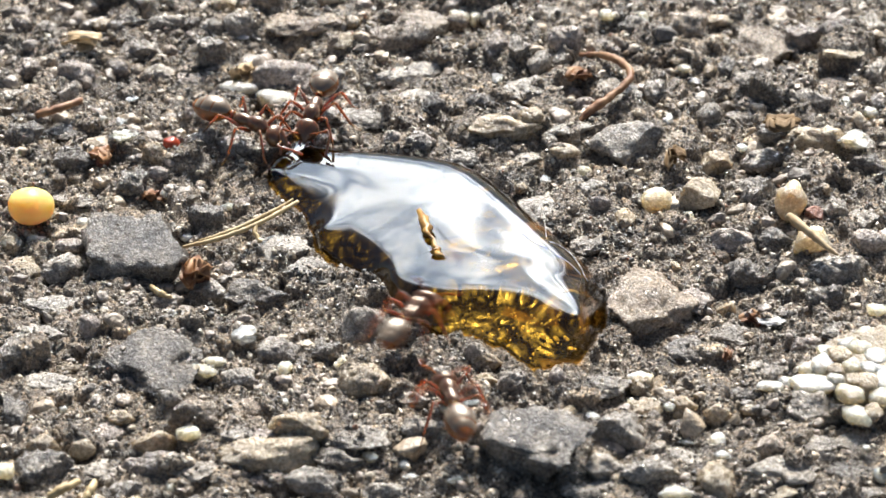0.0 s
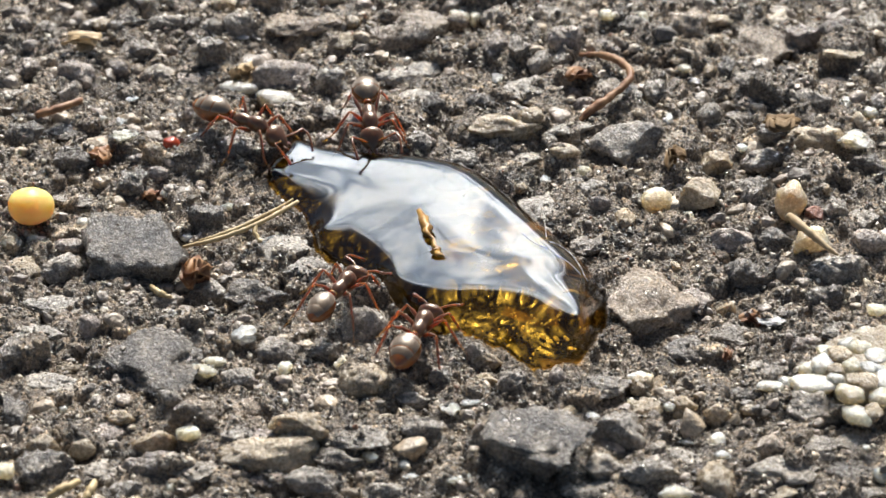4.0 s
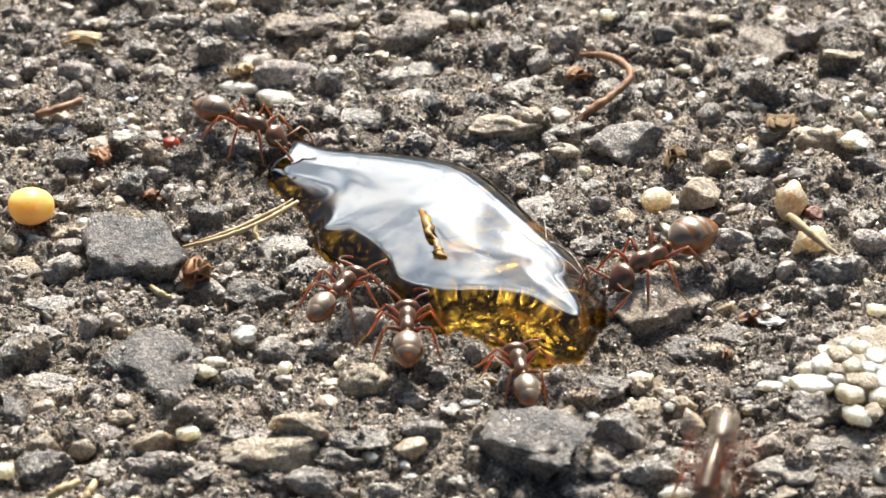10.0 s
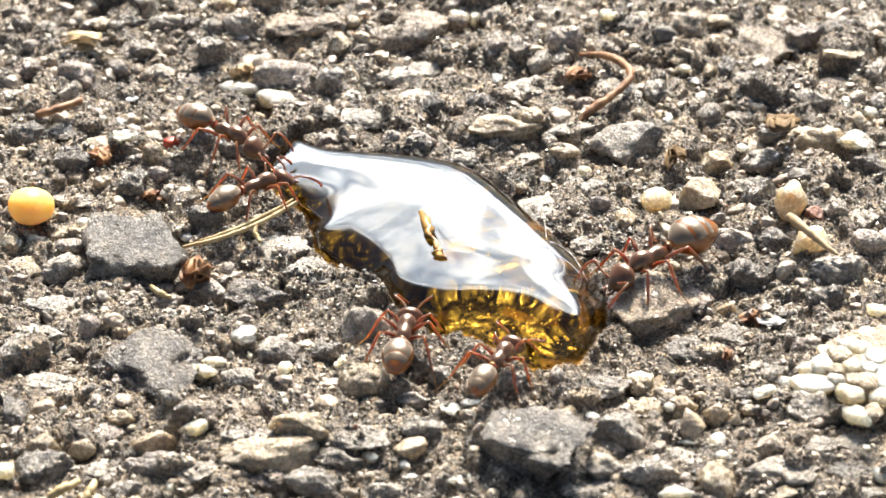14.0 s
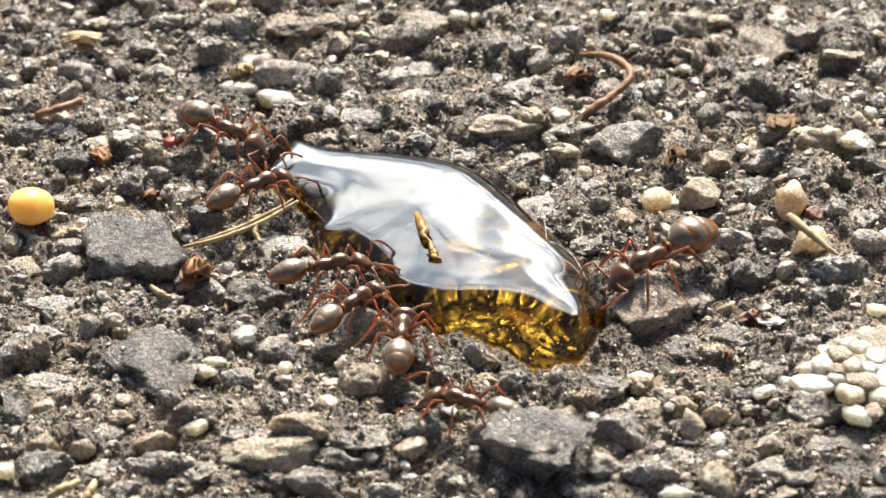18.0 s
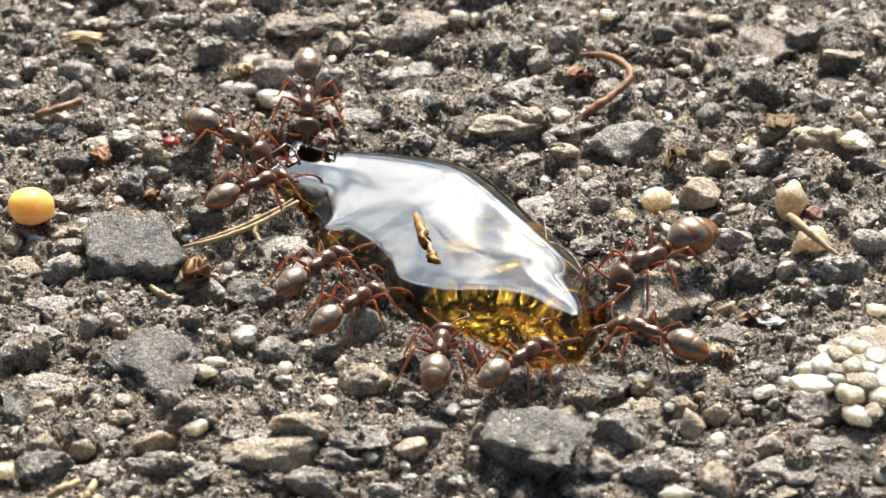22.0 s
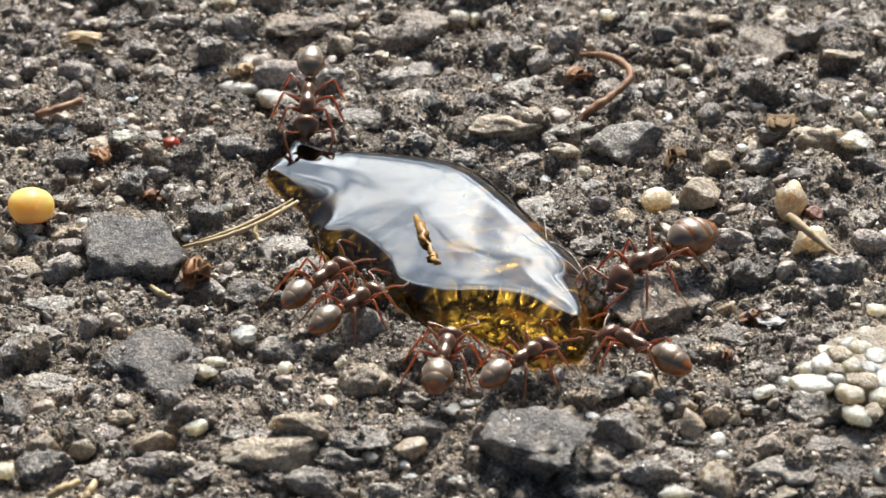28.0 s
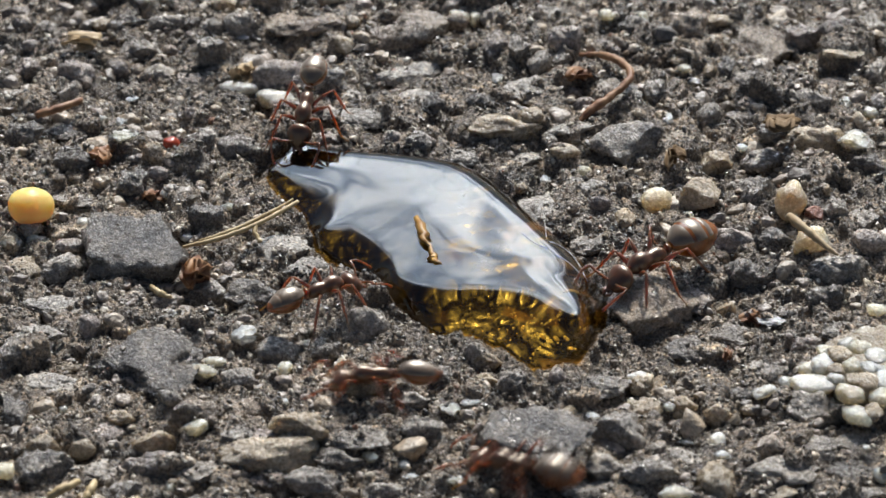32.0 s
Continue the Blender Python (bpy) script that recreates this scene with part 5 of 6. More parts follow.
def make_caustic_specks():
    """Pale specks added in the syrup as its golden light flecks, one uncounted mesh."""
    rnd = random.Random(23)
    base, faces0 = BALLS[1]
    verts, faces = [], []
    while len(verts) < 12 * 80:
        x, y = (rnd.gauss(3.30, 0.8), rnd.gauss(-4.6, 0.7)) if rnd.random() < 0.8 else (rnd.uniform(-0.5, 5.6), rnd.uniform(-6.8, -3.5))
        dd = drop_depth(x, y)
        if dd < 0.15 or dd > 1.7:
            continue
        r = 0.015 + min(rnd.expovariate(1 / 0.03), 0.09)
        top = min(0.9, dd * 0.7)
        z = rnd.uniform(-0.05, top * 0.45)
        m = Euler((rnd.uniform(0, 6), rnd.uniform(0, 6), rnd.uniform(0, 6))).to_matrix()
        o = len(verts)
        for v in base:
            p = m @ Vector((v.x * r, v.y * r * 0.75, v.z * r * 0.55))
            verts.append((p.x + x, p.y + y, p.z + z))
        faces.extend(tuple(i + o for i in f) for f in faces0)
    me = mesh_from("sunken_grains", verts, faces, STONE["white"], False)
    part("sunken_grains", me, syrup, "pale specks added for golden light flecks in the syrup")


make_caustic_specks()


# ---- ants ----
def lathe(profile, squash=1.0, sides=20):
    """A body along x from (x, radius, z) rings; squash flattens it in z."""
    verts, faces = [], []
    for x, r, z in profile:
        for k in range(sides):
            a = 2 * math.pi * k / sides
            verts.append((x, r * math.cos(a), z + r * squash * math.sin(a)))
    n = len(profile)
    for i in range(n - 1):
        for k in range(sides):
            q = (k + 1) % sides
            faces.append((i * sides + k, i * sides + q, (i + 1) * sides + q, (i + 1) * sides + k))
    faces.append(tuple(range(sides))[::-1])
    faces.append(tuple(range((n - 1) * sides, n * sides)))
    return verts, faces


def bulge(x0, x1, r, z0, z1, skew=0.5, n=13, power=0.5, tail=None):
    """Rings of an egg between x0 and x1 whose thickest place is at skew."""
    out = []
    for i in range(n):
        t = 0.5 - 0.5 * math.cos(math.pi * i / (n - 1))
        s = t / skew * 0.5 if t < skew else 0.5 + (t - skew) / (1 - skew) * 0.5
        out.append((x0 + (x1 - x0) * t, max(r * math.sin(math.pi * s) ** ((tail if tail and t < skew else power) * 2) if 0 < s < 1 else 0.0, 0.012), z0 + (z1 - z0) * t))
    return out


def dorsal(profile, squash, sides):
    """A plate over the upper side of a body, its rims turned in."""
    verts, faces = [], []
    for x, r, z in profile:
        for k in range(sides + 1):
            t = k / sides
            a = math.radians(20 + 140 * t)
            q = r - (0.05 if k in (0, sides) else 0.0)
            verts.append((x, q * math.cos(a), z + q * squash * math.sin(a)))
    m = sides + 1
    for i in range(len(profile) - 1):
        for k in range(sides):
            faces.append((i * m + k, i * m + k + 1, (i + 1) * m + k + 1, (i + 1) * m + k))
    return verts, faces


def egg_radius(profile, x):
    return float(np.interp(x, [p[0] for p in profile], [p[1] for p in profile]))


def join(*pieces):
    verts, faces = [], []
    for v, f in pieces:
        o = len(verts)
        verts += [tuple(q) for q in v]
        faces += [tuple(i + o for i in g) for g in f]
    return verts, faces


def build_ant(swollen, pitch, size):
    """A worker ant facing +x, its feet at z = 0 and its body nose-down by pitch degrees. Its parts turn about their own joints."""
    ant = empty("ant")
    tip = math.radians(pitch)
    rise = 0.10 + 0.012 * pitch

    def lean(p):
        x, z = p[0] - 0.35, p[2] - 0.8
        return (0.35 + x * math.cos(tip) + z * math.sin(tip), p[1], 0.8 + rise - x * math.sin(tip) + z * math.cos(tip))

    def piece(name, vf, material, at, parent=ant, label="", base=(0, 0, 0), body=True):
        v, f = vf
        if body:
            v, at = [lean(p) for p in v], lean(at)
            if base != (0, 0, 0):
                base = lean(base)
        v = [(p[0] - at[0], p[1] - at[1], p[2] - at[2]) for p in v]
        rel = [(a - b) * MM * size for a, b in zip(at, base)]
        return part(name, mesh_from(name, v, f, material, True, MM * size), parent, label, Matrix.Translation(rel))

    # thorax: three humps that run into one another
    back = [(-0.38, 0.05, 0.70), (-0.33, 0.14, 0.72), (-0.22, 0.20, 0.76), (-0.08, 0.23, 0.79), (0.06, 0.225, 0.81), (0.18, 0.195, 0.82), (0.27, 0.20, 0.84), (0.38, 0.245, 0.86),
            (0.52, 0.275, 0.87), (0.66, 0.28, 0.86), (0.80, 0.24, 0.84), (0.90, 0.17, 0.82), (0.98, 0.09, 0.81), (1.03, 0.06, 0.80)]
    piece("thorax", lathe(back, 1.08, 20), CUTICLE, (0.3, 0, 0.8))
    piece("petiole", join(lathe(bulge(-0.62, -0.28, 0.085, 0.66, 0.68)), lathe([(-0.50, 0.02, 0.98), (-0.50, 0.13, 0.84), (-0.45, 0.15, 0.80), (-0.40, 0.13, 0.84), (-0.40, 0.02, 0.98)], 1.1)),
          LIMB, (-0.42, 0, 0.7))
    # head, bent down to drink
    head = piece("head", join(lathe(bulge(0.94, 1.78, 0.43, 0.80, 0.54, 0.36, power=0.38), 0.82), lathe(bulge(1.55, 1.84, 0.13, 0.58, 0.50, 0.5), 0.7)), CUTICLE, (1.0, 0, 0.80))
    for s in (1, -1):
        piece("eye", lathe(bulge(1.20, 1.40, 0.10, 0.84, 0.78)), EYE_MAT, (1.3, s * 0.0, 0.8), head, "black compound eye", (1.0, -s * 0.27, 0.80))
        jaw = tube([(1.70, s * 0.11, 0.52), (1.83, s * 0.13, 0.47), (1.93, s * 0.05, 0.44)], [0.06, 0.05, 0.015], 7)
        piece("mandible", jaw, LIMB, (1.70, s * 0.1, 0.52), head, "", (1.0, 0, 0.80))
        scape = tube(spline([(1.58, s * 0.12, 0.70), (1.72, s * 0.45, 0.88), (1.74, s * 0.78, 0.98)], 4), [0.035] * 6 + [0.045] * 3, 7)
        antenna = piece("antenna", scape, LIMB, (1.58, s * 0.12, 0.70), head, "", (1.0, 0, 0.80))
        whip = tube(spline([(1.74, s * 0.78, 0.98), (2.02, s * 0.80, 0.92), (2.34, s * 0.70, 0.72), (2.52, s * 0.62, 0.55)], 5),
                    [0.034] * 4 + [0.040] * 8 + [0.048] * 3 + [0.03], 7)
        piece("funiculus", whip, LIMB, (1.74, s * 0.78, 0.98), antenna, "", (1.58, s * 0.12, 0.70))
    # gaster: amber membrane with plates over it
    r = 0.44 + 0.17 * swollen
    end = -1.88 - 0.36 * swollen
    shape = bulge(end - 0.04, -0.52, r, 0.60, 0.84, 0.56, 19, 0.34, 0.31)
    gaster = piece("gaster", lathe(shape, 0.92, 28), GASTER, (-0.55, 0, 0.78), ant, "swollen amber gaster")
    length = -0.52 - end
    gap = 0.006 + 0.055 * swollen
    marks = [m * (1 - 0.14 * swollen) for m in (0.02, 0.42, 0.74, 0.94)]
    for a, b in zip(marks, marks[1:]):
        x1, x0 = -0.52 - a * length, -0.52 - (b - gap) * length
        rings = []
        for i in range(9):
            x = x0 + (x1 - x0) * i / 8
            lift = 0.012 * (1 - abs(i / 4 - 1) ** 4)
            rings.append((x, egg_radius(shape, x) + lift, float(np.interp(x, [p[0] for p in shape], [p[2] for p in shape]))))
        piece("tergite", dorsal(rings, 0.92, 26), PLATE, (-0.55, 0, 0.78), gaster, "", (-0.55, 0, 0.78))
    # legs: coxa and femur, then tibia and foot
    for s in (1, -1):
        for hip, knee, ankle, toe in (((0.72, 0.16, 0.62), (1.00, 0.72, 0.98), (1.34, 1.02, 0.36), (1.68, 1.16, 0.03)),
                                      ((0.38, 0.17, 0.60), (0.36, 0.86, 1.06), (0.34, 1.26, 0.40), (0.26, 1.58, 0.03)),
                                      ((0.06, 0.16, 0.58), (-0.50, 0.78, 1.10), (-1.06, 1.10, 0.42), (-1.52, 1.32, 0.03))):
            fl = lambda p: (p[0], p[1] * s, p[2])
            h, k, a, t = lean(fl(hip)), fl(knee), fl(ankle), fl(toe)
            k = (k[0] + 0.4 * (h[0] - hip[0]), k[1] * 0.92, k[2] + 0.12 + 0.6 * (h[2] - hip[2]))
            mid = tuple((u + v) / 2 + w for u, v, w in zip(h, k, (0, 0, 0.05)))
            leg = piece("leg", tube(spline([h, mid, k], 4), [0.065, 0.078, 0.068, 0.062, 0.064, 0.058, 0.038, 0.030, 0.024], 8), LIMB, h, body=False)
            shin = tube(spline([k, tuple((u + v) / 2 for u, v in zip(k, a)), a, tuple(u * 0.5 + v * 0.5 for u, v in zip(a, t)), t], 3),
                        [0.034, 0.043, 0.047, 0.046, 0.042, 0.036, 0.028, 0.021, 0.017, 0.017, 0.015, 0.018, 0.013], 7)
            piece("tibia", shin, LIMB, k, leg, "", h, False)
    return tagged(ant, "reddish-brown worker ant with a banded amber gaster, feeding on syrup", "ant", "ants round the syrup drop")


FULL_ANT = build_ant(1.0, 4, 1.20)
LEAN_ANT = build_ant(0.0, 5, 1.01)
MID_ANT = build_ant(0.4, 5, 1.03)
STEEP_ANT = build_ant(0.1, 24, 1.06)   # head far down in the syrup


def steps_of(rows):
    """Pairs of times between which an ant is on its way."""
    out = []
    for (t0, x0, y0, z0, h0, p0), (t1, x1, y1, z1, h1, p1) in zip(rows, rows[1:]):
        if math.hypot(x1 - x0, y1 - y0) > 0.5 and t1 - t0 < 1.2:
            out.append((t0, t1))
    return out


def march(ant, rows, seed, shift=-0.4):
    """Keys an ant along rows of seconds, x, y, height (mm), heading and pitch (degrees), all moved by shift along y, with stepping legs and feeling antennae."""
    keyed, last = [], rows[0][4]
    for t, x, y, z, h, p in rows:
        h = last + (h - last + 180) % 360 - 180
        last = h
        keyed.append((t, pose(x * MM, (y + shift) * MM, z * MM, 0, 0, h) @ pose(0, 0, 0, 0, p, 0)))
    if keyed[-1][0] < 32.0:
        keyed.append((32.0, keyed[-1][1]))
    walk(ant, keyed)
    rnd = random.Random(seed)
    spans = steps_of(rows)
    count = 0
    for leg in [o for o in ant.children if o.name.startswith("leg")]:
        rest = leg.matrix_basis.copy()
        swing0 = rnd.uniform(-12, 12)
        lift0 = rnd.uniform(-6, 6)
        side = 1 if rest.translation.y > 0 else -1
        key = [(0.0, rest @ pose(0, 0, 0, lift0 * side, 0, swing0))]
        for a, b in spans:
            n = max(2, int((b - a) / 0.08))
            for i in range(n):
                t = a + (b - a) * i / n
                if t > key[-1][0] + 0.03:
                    ph = math.sin(12.0 * t * 2 * math.pi / 2.4 + count * math.pi)
                    key.append((t, rest @ pose(0, 0, 0, side * (4 + 6 * ph), 0, 20 * ph)))
            if b > key[-1][0] + 0.03 and b < 31.9:
                key.append((b, rest @ pose(0, 0, 0, rnd.uniform(-6, 6) * side, 0, rnd.uniform(-12, 12))))
        key.append((32.0, key[-1][1]) if key[-1][0] < 31.95 else (32.01, key[-1][1]))
        walk(leg, key)
        count += 1
    head = [o for o in ant.children if o.name.startswith("head")][0]
    for feeler in [o for o in head.children if o.name.startswith("antenna")]:
        rest, key, t = feeler.matrix_basis.copy(), [], 0.0
        side = 1 if rest.translation.y > 0 else -1
        while t < 32.0:
            key.append((t, rest @ pose(0, 0, 0, rnd.uniform(-16, 16), rnd.uniform(-14, 18), side * rnd.uniform(-24, 22))))
            t += rnd.uniform(0.35, 1.3)
        key.append((32.0, rest))
        walk(feeler, key)


def roll_to(ob, rows):
    """Moves a light thing that ants push: seconds and x, y shifts in mm from where it lies."""
    rest = ob.matrix_basis.copy()
    size = Matrix.Diagonal((*ob.scale, 1))
    loc, turn = rest.translation.copy(), rest.to_quaternion().to_matrix().to_4x4()
    walk(ob, [(t, Matrix.Translation(loc + Vector((dx, dy, dz)) * MM) @ turn @ pose(0, 0, 0, 0, 0, a)) for t, dx, dy, dz, a in rows])


def motions():
    sources = {"full": FULL_ANT, "lean": LEAN_ANT, "mid": MID_ANT, "steep": STEEP_ANT}
    used, ants = set(), []
    for kind in ("mid", "mid", "lean", "full", "lean", "lean", "mid", "lean", "mid", "mid", "steep", "lean", "lean", "lean"):
        ants.append(copy_thing(sources[kind], Matrix()) if kind in used else sources[kind])
        used.add(kind)
    # feeds at the tip, then leaves past the yellow seed
    march(ants[0], [(0, -6.98, 6.80, 0.12, -31.2, 0), (12.2, -6.98, 6.80, 0.12, -31.2, 0), (12.6, -7.77, 6.71, 0.12, -30.0, 0), (13, -7.66, 6.18, 0.12, -37.5, 0), (18.4, -7.61, 6.36, 0.12, -37.5, 0), (19, -7.72, 5.91, 0.12, -35.1, 0), (21.3, -7.72, 5.91, 0.12, -35.1, 0), (22, -7.39, 5.87, 0.12, -36.7, 0), (23, -7.50, 6.08, 0.12, -29.5, 0), (23.2, -7.50, 6.08, 0.12, -29.5, 0), (23.3, -7.59, 7.08, 0.12, 86.2, 0), (23.4, -7.68, 7.20, 0.12, 164.2, 0), (23.5, -8.57, 7.04, 0.12, -174.0, 0), (23.6, -13.88, 1.94, 0.12, -142.0, 0), (23.75, -19.38, -1.08, 0.12, -149.1, 0), (32, -19.38, -1.08, 0.12, -149.1, 0)], 50, -0.55)
    # feeds behind the tip, runs round the back and off
    march(ants[1], [(0, -4.48, 7.87, 0.12, -102.4, 0), (0.3, -4.48, 7.87, 0.12, -102.4, 0), (1, -4.06, 7.83, 0.12, -81.3, 0), (1.3, -3.88, 7.80, 0.12, -78.4, 0), (2, -2.93, 7.28, 0.12, -62.7, 0), (2.3, -2.58, 7.47, 0.12, -82.0, 0), (3, -2.53, 7.29, 0.12, -81.9, 0), (6, -2.81, 7.65, 0.12, -92.5, 0), (7.25, -2.81, 7.65, 0.12, -92.5, 0), (7.4, -1.75, 7.81, 0.12, -50.5, 0), (7.5, -0.44, 8.33, 0.12, -25.0, 0), (7.6, 1.43, 7.01, 0.12, -66.4, 0), (7.8, 2.64, 4.51, 0.12, -110.2, 0), (8, 2.92, 4.25, 0.12, -117.4, 0), (8.15, 3.96, 2.78, 0.12, -93.1, 0), (8.35, 5.81, 0.64, 0.12, -109.8, 0), (8.6, 6.07, -0.04, 0.12, -112.6, 0), (9.7, 6.07, -0.04, 0.12, -112.6, 0), (9.8, 8.13, 0.43, 0.12, -24.7, 0), (9.9, 9.27, -6.53, 0.12, -75.4, 0), (10, 8.61, -12.39, 0.12, -104.5, 0), (10.15, 7.27, -19.81, 0.12, -108.9, 0), (32, 7.27, -19.81, 0.12, -108.9, 0)], 51, -0.60)
    # comes to the tip from the far side
    march(ants[2], [(0, -19.71, 5.96, 0.12, -5.9, 0), (13.1, -19.71, 5.96, 0.12, -5.9, 0), (13.25, -11.35, 3.53, 0.12, -3.4, 0), (13.4, -6.63, 2.47, 0.12, 36.9, 0), (14, -6.53, 2.52, 0.12, 38.9, 0), (23, -6.54, 2.59, 0.12, 36.3, 0), (24, -6.73, 2.06, 0.12, 48.5, 0), (26.3, -6.73, 2.09, 0.12, 51.4, 0), (26.5, -7.26, 0.95, 0.12, -137.1, 0), (26.8, -13.10, -0.92, 0.12, -157.3, 0), (27, -19.52, -3.39, 0.12, -165.9, 0), (32, -19.52, -3.39, 0.12, -165.9, 0)], 52)
    # feeds at the rounded end to the last
    march(ants[3], [(0, 21.41, 2.12, 0.12, -161.3, 0), (6.45, 21.41, 2.12, 0.12, -161.3, 0), (6.6, 7.08, -0.98, 0.12, -136.4, 0), (7, 7.11, -1.10, 0.12, -139.1, 0), (8, 7.11, -1.56, 0.12, -139.6, 0), (10, 7.15, -1.53, 0.12, -139.6, 0), (32, 7.11, -1.63, 0.12, -140.4, 0)], 53, -0.60)
    # feeds at the near edge, leaves, and another takes the place
    march(ants[4], [(0, -1.08, -4.98, 0.12, 64.1, 0), (0.15, -3.15, -4.02, 0.12, 61.9, 0), (0.25, -3.47, -3.52, 0.12, 62.6, 0), (12.8, -3.47, -3.52, 0.12, 62.6, 0), (13.5, -3.35, -3.74, 0.12, 55.5, 0), (13.6, -3.64, -4.68, 0.12, -15.7, 0), (13.7, -4.11, -6.55, 0.12, -129.6, 0), (13.8, -5.53, -8.73, 0.12, -129.7, 0), (13.95, -9.96, -16.36, 0.12, -117.6, 0), (14.1, -12.00, -21.04, 0.12, -130.6, 0), (15.5, -13.10, -19.39, 0.12, 108.4, 0), (16.2, -12.15, -16.19, 0.12, 58.8, 0), (16.5, -5.76, -6.95, 0.12, 40.6, 0), (16.8, -3.80, -5.22, 0.12, 48.2, 0), (17, -3.18, -4.16, 0.12, 50.3, 0), (18, -3.06, -4.33, 0.12, 50.6, 0), (29.2, -3.12, -4.36, 0.12, 50.7, 0), (29.35, -3.56, -3.30, 0.12, 95.6, 0), (29.5, -5.34, -5.17, 0.12, -173.9, 0), (29.7, -7.50, -7.19, 0.12, -145.6, 0), (29.95, -17.56, -12.94, 0.12, -148.4, 0), (32, -17.56, -12.94, 0.12, -148.4, 0)], 54)
    # two visits to the near edge
    march(ants[5], [(0, -18.52, -2.28, 0.12, 11.9, 0), (12.2, -18.52, -2.28, 0.12, 11.9, 0), (12.5, -5.78, -1.08, 0.12, 16.3, 0), (12.6, -5.00, -0.87, 0.12, 14.2, 0), (13.6, -5.00, -0.87, 0.12, 14.2, 0), (13.68, -5.04, -1.71, 0.12, -71.8, 0), (13.76, -6.85, -2.07, 0.12, -147.7, 0), (13.9, -17.54, -8.44, 0.12, -150.3, 0), (14.1, -19.94, -9.96, 0.12, -150.3, 0), (15.5, -20.21, -6.34, 0.12, 100.2, 0), (17.4, -18.49, -5.51, 0.12, 12.8, 0), (17.7, -7.52, -4.72, 0.12, 21.0, 0), (17.9, -4.84, -2.75, 0.12, 20.6, 0), (18, -4.00, -2.15, 0.12, 19.8, 0), (18.5, -4.11, -2.21, 0.12, 32.1, 0), (19, -4.28, -2.24, 0.12, 46.7, 0), (25.5, -4.27, -2.23, 0.12, 52.0, 0), (28, -4.13, -2.91, 0.12, 53.1, 0), (29.5, -4.13, -2.91, 0.12, 53.1, 0), (30, -4.18, -3.57, 0.12, 32.7, 0), (32, -4.17, -3.57, 0.12, 33.0, 0)], 55)
    # feeds at the near side
    march(ants[6], [(0, 0.30, -9.66, 0.12, 101.3, 0), (0.1, -0.30, -8.36, 0.12, 91.9, 0), (0.25, -0.81, -5.94, 0.12, 71.3, 0), (2, -0.63, -6.07, 0.12, 68.4, 0), (3.5, -0.70, -5.94, 0.12, 67.0, 0), (5.5, -1.17, -5.60, 0.12, 93.7, 0), (12, -1.17, -5.76, 0.12, 89.5, 0), (13, -1.17, -6.05, 0.12, 87.4, 0), (14, -1.28, -6.07, 0.12, 81.2, 0), (17, -1.26, -6.26, 0.12, 80.3, 0), (18, -1.37, -6.09, 0.12, 86.0, 0), (19, -1.25, -6.34, 0.12, 78.5, 0), (19.5, -1.25, -6.34, 0.12, 78.5, 0), (20, -0.52, -7.21, 0.12, 57.8, 0), (21.5, -0.50, -7.21, 0.12, 58.7, 0), (22, -0.11, -6.94, 0.12, 83.4, 0), (24, 0.01, -7.12, 0.12, 79.8, 0), (31.6, 0.04, -7.18, 0.12, 81.1, 0), (31.72, -0.74, -7.12, 0.12, 125.4, 0), (31.82, -2.46, -10.88, 0.12, -163.9, 0), (31.92, -4.65, -14.38, 0.12, -130.8, 0), (32, -7.00, -17.77, 0.12, -130.9, 0)], 56)
    # wanders along the near side
    march(ants[7], [(0, 20.03, -4.53, 0.12, -174.5, 0), (1.3, 20.03, -4.53, 0.12, -174.5, 0), (1.5, 6.54, -5.82, 0.12, 175.5, 0), (1.8, 5.44, -6.73, 0.12, -154.5, 0), (2, 1.97, -8.06, 0.12, 151.4, 0), (2.15, 2.25, -7.82, 0.12, 108.3, 0), (2.4, 2.72, -7.59, 0.12, 122.6, 0), (2.8, 3.36, -8.58, 0.12, 136.2, 0), (3, 4.38, -9.11, 0.12, -174.4, 0), (3.15, 2.50, -11.30, 0.12, -137.1, 0), (3.3, 1.45, -15.36, 0.12, -102.7, 0), (3.45, 0.55, -19.95, 0.12, -101.5, 0), (4.2, 0.59, -19.10, 0.12, 47.0, 0), (4.8, 1.60, -14.19, 0.12, 69.5, 0), (5.2, 2.64, -8.13, 0.12, 73.4, 0), (6.4, 2.64, -8.13, 0.12, 73.4, 0), (7, 2.35, -8.25, 0.12, 60.5, 0), (7.3, 2.35, -8.25, 0.12, 60.5, 0), (7.5, 3.23, -8.92, 0.12, -4.6, 0), (7.7, 3.26, -8.21, 0.12, 66.5, 0), (8, 2.58, -8.03, 0.12, 95.7, 0), (10.45, 2.51, -7.92, 0.12, 98.9, 0), (10.7, 1.89, -7.70, 0.12, 70.8, 0), (11, 1.76, -7.46, 0.12, 65.7, 0), (17.5, 1.79, -7.59, 0.12, 69.2, 0), (17.75, 1.59, -7.90, 0.12, 97.5, 0), (18, 0.91, -9.78, 0.12, 155.2, 0), (18.2, 2.03, -8.52, 0.12, 85.3, 0), (18.5, 2.19, -8.36, 0.12, 60.7, 0), (19, 2.28, -7.65, 0.12, 61.5, 0), (20, 2.41, -7.64, 0.12, 79.8, 0), (21, 1.87, -7.40, 0.12, 71.2, 0), (21.5, 1.87, -7.40, 0.12, 71.2, 0), (22, 2.47, -7.39, 0.12, 47.4, 0), (31.7, 2.51, -7.40, 0.12, 49.5, 0), (31.78, 1.69, -7.12, 0.12, 102.9, 0), (31.88, 0.03, -8.32, 0.12, 176.3, 0), (32, -1.99, -8.27, 0.12, -178.1, 0)], 57)
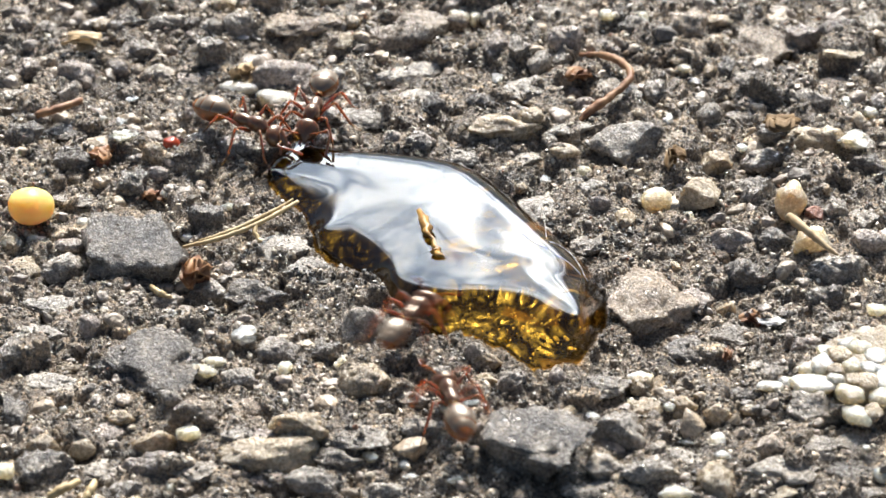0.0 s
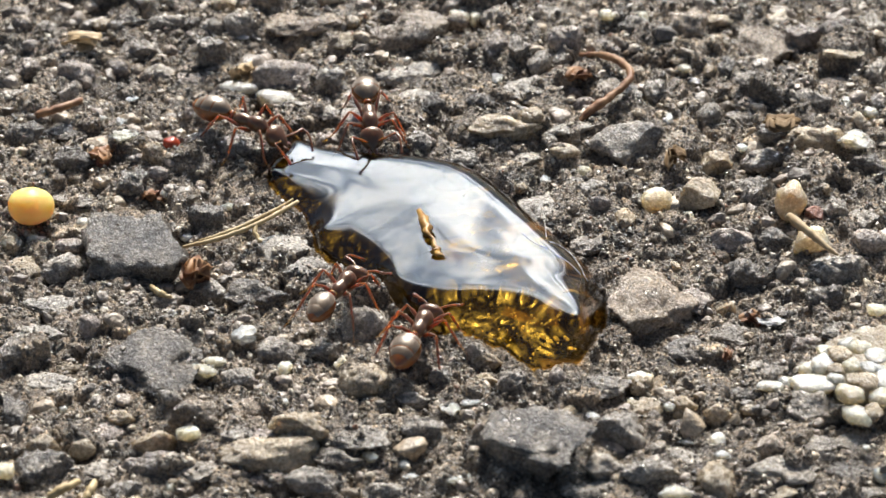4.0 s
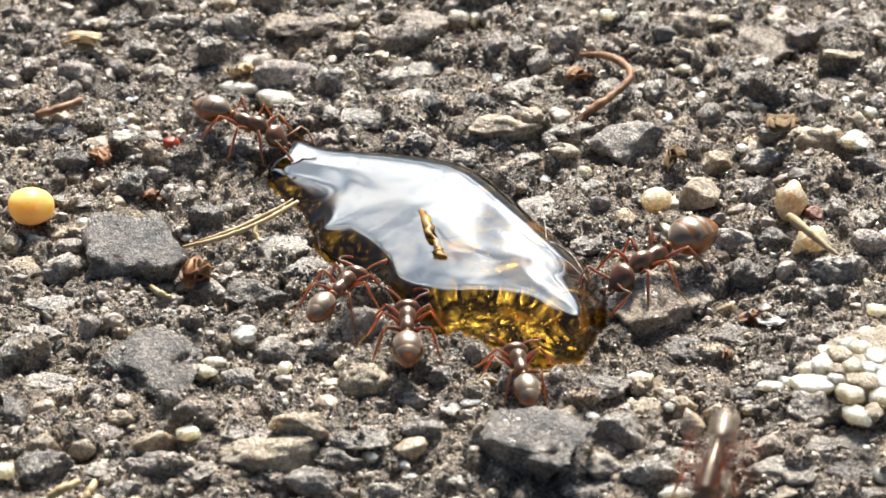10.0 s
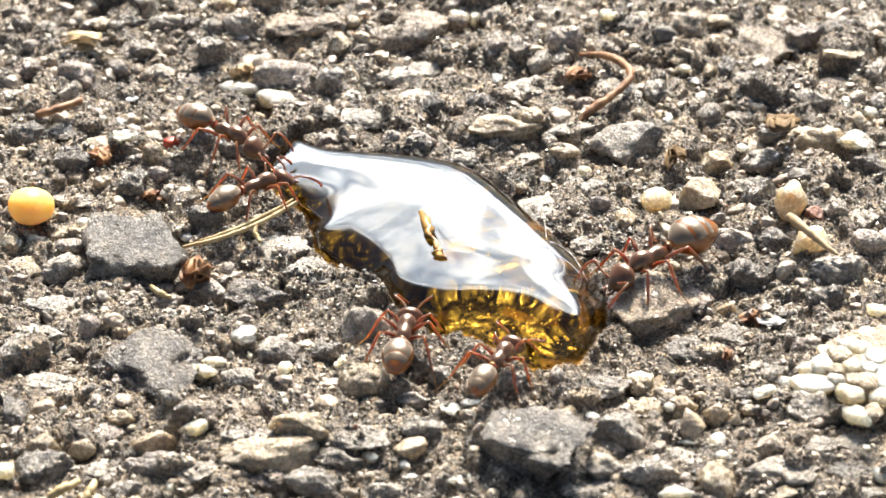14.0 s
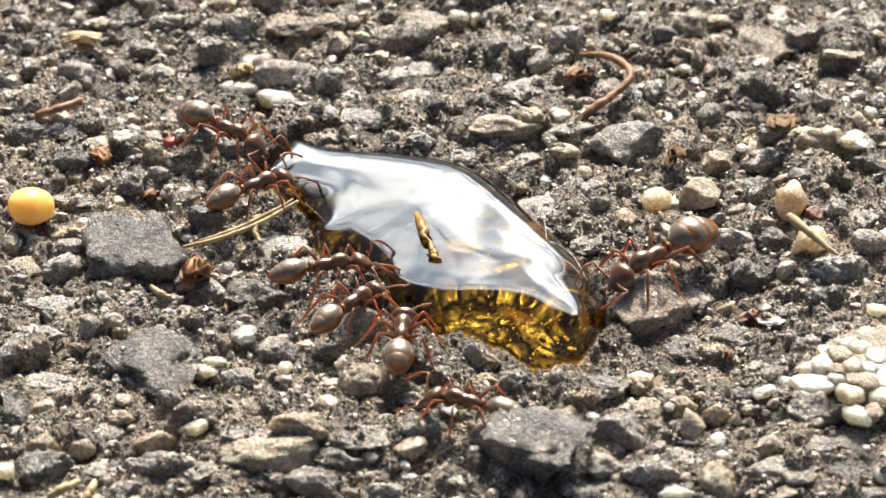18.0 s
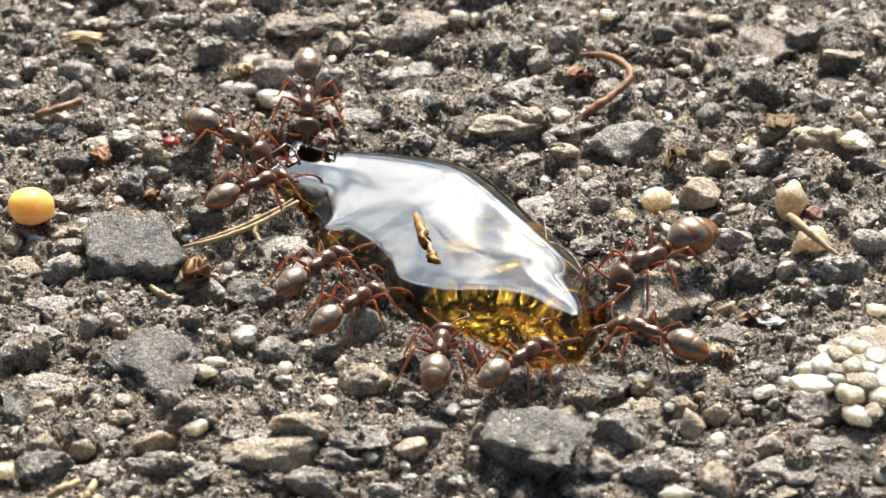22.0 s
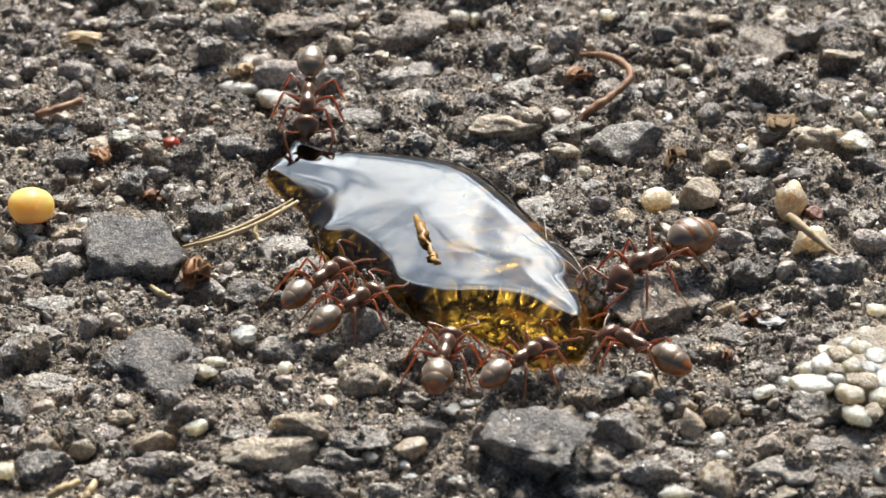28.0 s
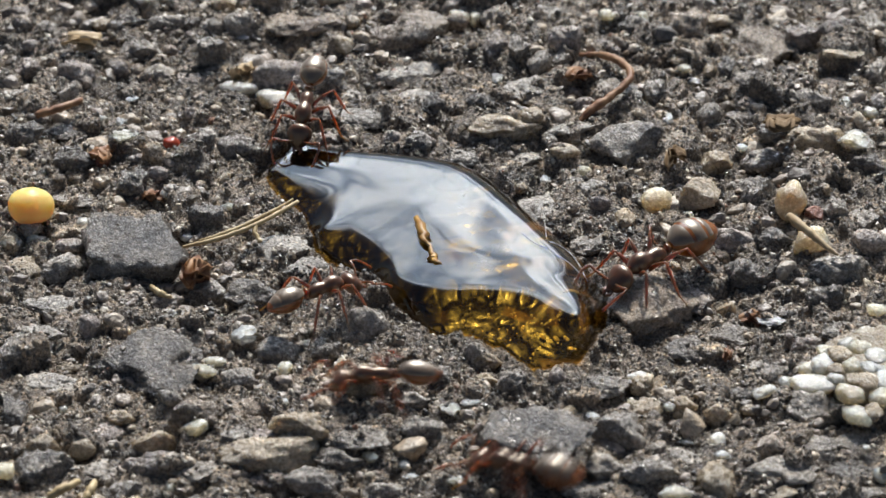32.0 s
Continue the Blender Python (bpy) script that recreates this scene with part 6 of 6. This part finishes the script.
    # a short visit at the rounded end
    march(ants[8], [(0, 20.37, -10.00, 0.12, 175.8, 0), (20.45, 20.37, -10.00, 0.12, 175.8, 0), (20.7, 6.64, -8.18, 0.12, 160.1, 0), (20.85, 4.29, -7.40, 0.12, 121.0, 0), (21.25, 4.29, -7.40, 0.12, 121.0, 0), (21.4, 4.10, -8.92, 0.12, -174.0, 0), (21.6, 1.61, -11.17, 0.12, -149.6, 0), (21.8, 1.01, -15.36, 0.12, -106.4, 0), (21.95, -0.39, -20.36, 0.12, -106.5, 0), (32, -0.39, -20.36, 0.12, -106.5, 0)], 58)
    # feeds at the near corner of the rounded end
    march(ants[9], [(0, 12.21, -18.28, 0.12, 111.6, 0), (18.5, 12.21, -18.28, 0.12, 111.6, 0), (18.7, 8.50, -11.02, 0.12, 112.2, 0), (18.85, 6.76, -6.17, 0.12, 132.5, 0), (19, 6.67, -5.51, 0.12, 128.5, 0), (20, 6.66, -5.62, 0.12, 127.2, 0), (21, 6.99, -5.88, 0.12, 136.6, 0), (22, 6.90, -6.03, 0.12, 146.3, 0), (23, 6.82, -6.41, 0.12, 171.3, 0), (25.5, 6.97, -6.23, 0.12, 170.9, 0), (28, 6.44, -6.69, 0.12, 138.9, 0), (31.65, 6.43, -6.65, 0.12, 137.7, 0), (31.78, 5.76, -8.60, 0.12, -158.9, 0), (31.9, 3.93, -10.81, 0.12, -170.5, 0), (32, 2.43, -13.02, 0.12, 159.2, 0)], 59)
    # comes from behind to the tip
    march(ants[10], [(0, -4.82, 23.72, 0.12, -88.8, 0), (18, -4.82, 23.72, 0.12, -88.8, 0), (18.3, -4.99, 10.50, 0.12, -86.7, 0), (18.5, -4.76, 8.58, 0.12, -87.7, 0), (20, -4.76, 8.48, 0.12, -89.3, 0), (25.5, -4.76, 8.51, 0.12, -90.4, 0), (28, -4.73, 8.66, 0.12, -93.2, 0), (29, -4.73, 8.62, 0.12, -93.3, 0), (30, -4.77, 8.35, 0.12, -98.2, 0), (31, -4.77, 8.12, 0.12, -100.8, 0), (32, -4.77, 8.07, 0.12, -101.2, 0)], 60, -1.10)
    # passes by
    march(ants[11], [(0, 20.53, -7.71, 0.12, 167.2, 0), (10.05, 20.53, -7.71, 0.12, 167.2, 0), (10.25, 7.92, -7.40, 0.12, 168.5, 0), (10.4, 5.59, -8.71, 0.12, 173.5, 0), (10.55, 3.16, -10.57, 0.12, -152.0, 0), (10.75, -0.22, -18.73, 0.12, -113.8, 0), (32, -0.22, -18.73, 0.12, -113.8, 0)], 61)
    # passes by
    march(ants[12], [(0, 20.15, -11.20, 0.12, 176.2, 0), (10.15, 20.15, -11.20, 0.12, 176.2, 0), (10.4, 9.51, -10.64, 0.12, -173.8, 0), (10.6, 5.82, -17.21, 0.12, -121.4, 0), (10.7, 3.56, -20.77, 0.12, -117.8, 0), (32, 3.56, -20.77, 0.12, -117.8, 0)], 62)
    # circles the back of the drop
    march(ants[13], [(0, 22.12, 5.94, 0.12, 165.1, 0), (10.25, 22.12, 5.94, 0.12, 165.1, 0), (10.45, 10.51, 3.53, 0.12, 130.4, 0), (10.8, 6.78, 2.52, 0.12, 170.6, 0), (11, 4.29, 2.87, 0.12, 172.0, 0), (11.3, 4.19, 2.31, 0.12, -143.7, 0), (11.6, 4.57, 1.30, 0.12, -102.6, 0), (12.2, 4.53, 1.12, 0.12, -97.3, 0), (12.28, 4.80, 1.46, 0.12, -42.6, 0), (12.36, 5.08, 3.96, 0.12, 61.3, 0), (12.55, 5.66, 8.44, 0.12, 74.0, 0), (12.75, 8.30, 18.44, 0.12, 72.2, 0), (13, 10.76, 27.92, 0.12, 70.9, 0), (32, 10.76, 27.92, 0.12, 70.9, 0)], 63)
    roll_to(pushed_cream, [(0, 0, 0, 0, 0), (13.2, 0, 0, 0, 0), (13.7, 0.25, 0.32, 0, 25), (32, 0.25, 0.32, 0, 25)])
    roll_to(pushed_white, [(0, 0, 0, 0, 0), (10.2, 0, 0, 0, 0), (10.5, -0.2, -0.3, 0, 40), (32, -0.2, -0.3, 0, 40)])
    roll_to(pushed_grey, [(0, -2.4, -0.9, 0, -80), (23.5, -2.4, -0.9, 0, -80), (23.7, 0, 0, 0, 0), (32, 0, 0, 0, 0)])
    roll_to(pushed_beige, [(0, 0.1, 0, 0, -70), (11.2, 0.1, 0, 0, -70), (11.6, 0, 0, 0, 0), (26, 0, 0, 0, 0), (27, 0.12, -0.05, 0, 50), (32, 0.12, -0.05, 0, 50)])
    roll_to(flake, [(0, 0, 0, 0, 0), (6, 0, 0, 0, 0), (12, 0.1, -0.05, 0, 0), (20, -0.14, -0.18, -0.03, 0), (32, -0.1, -0.3, -0.08, 0)])


motions()
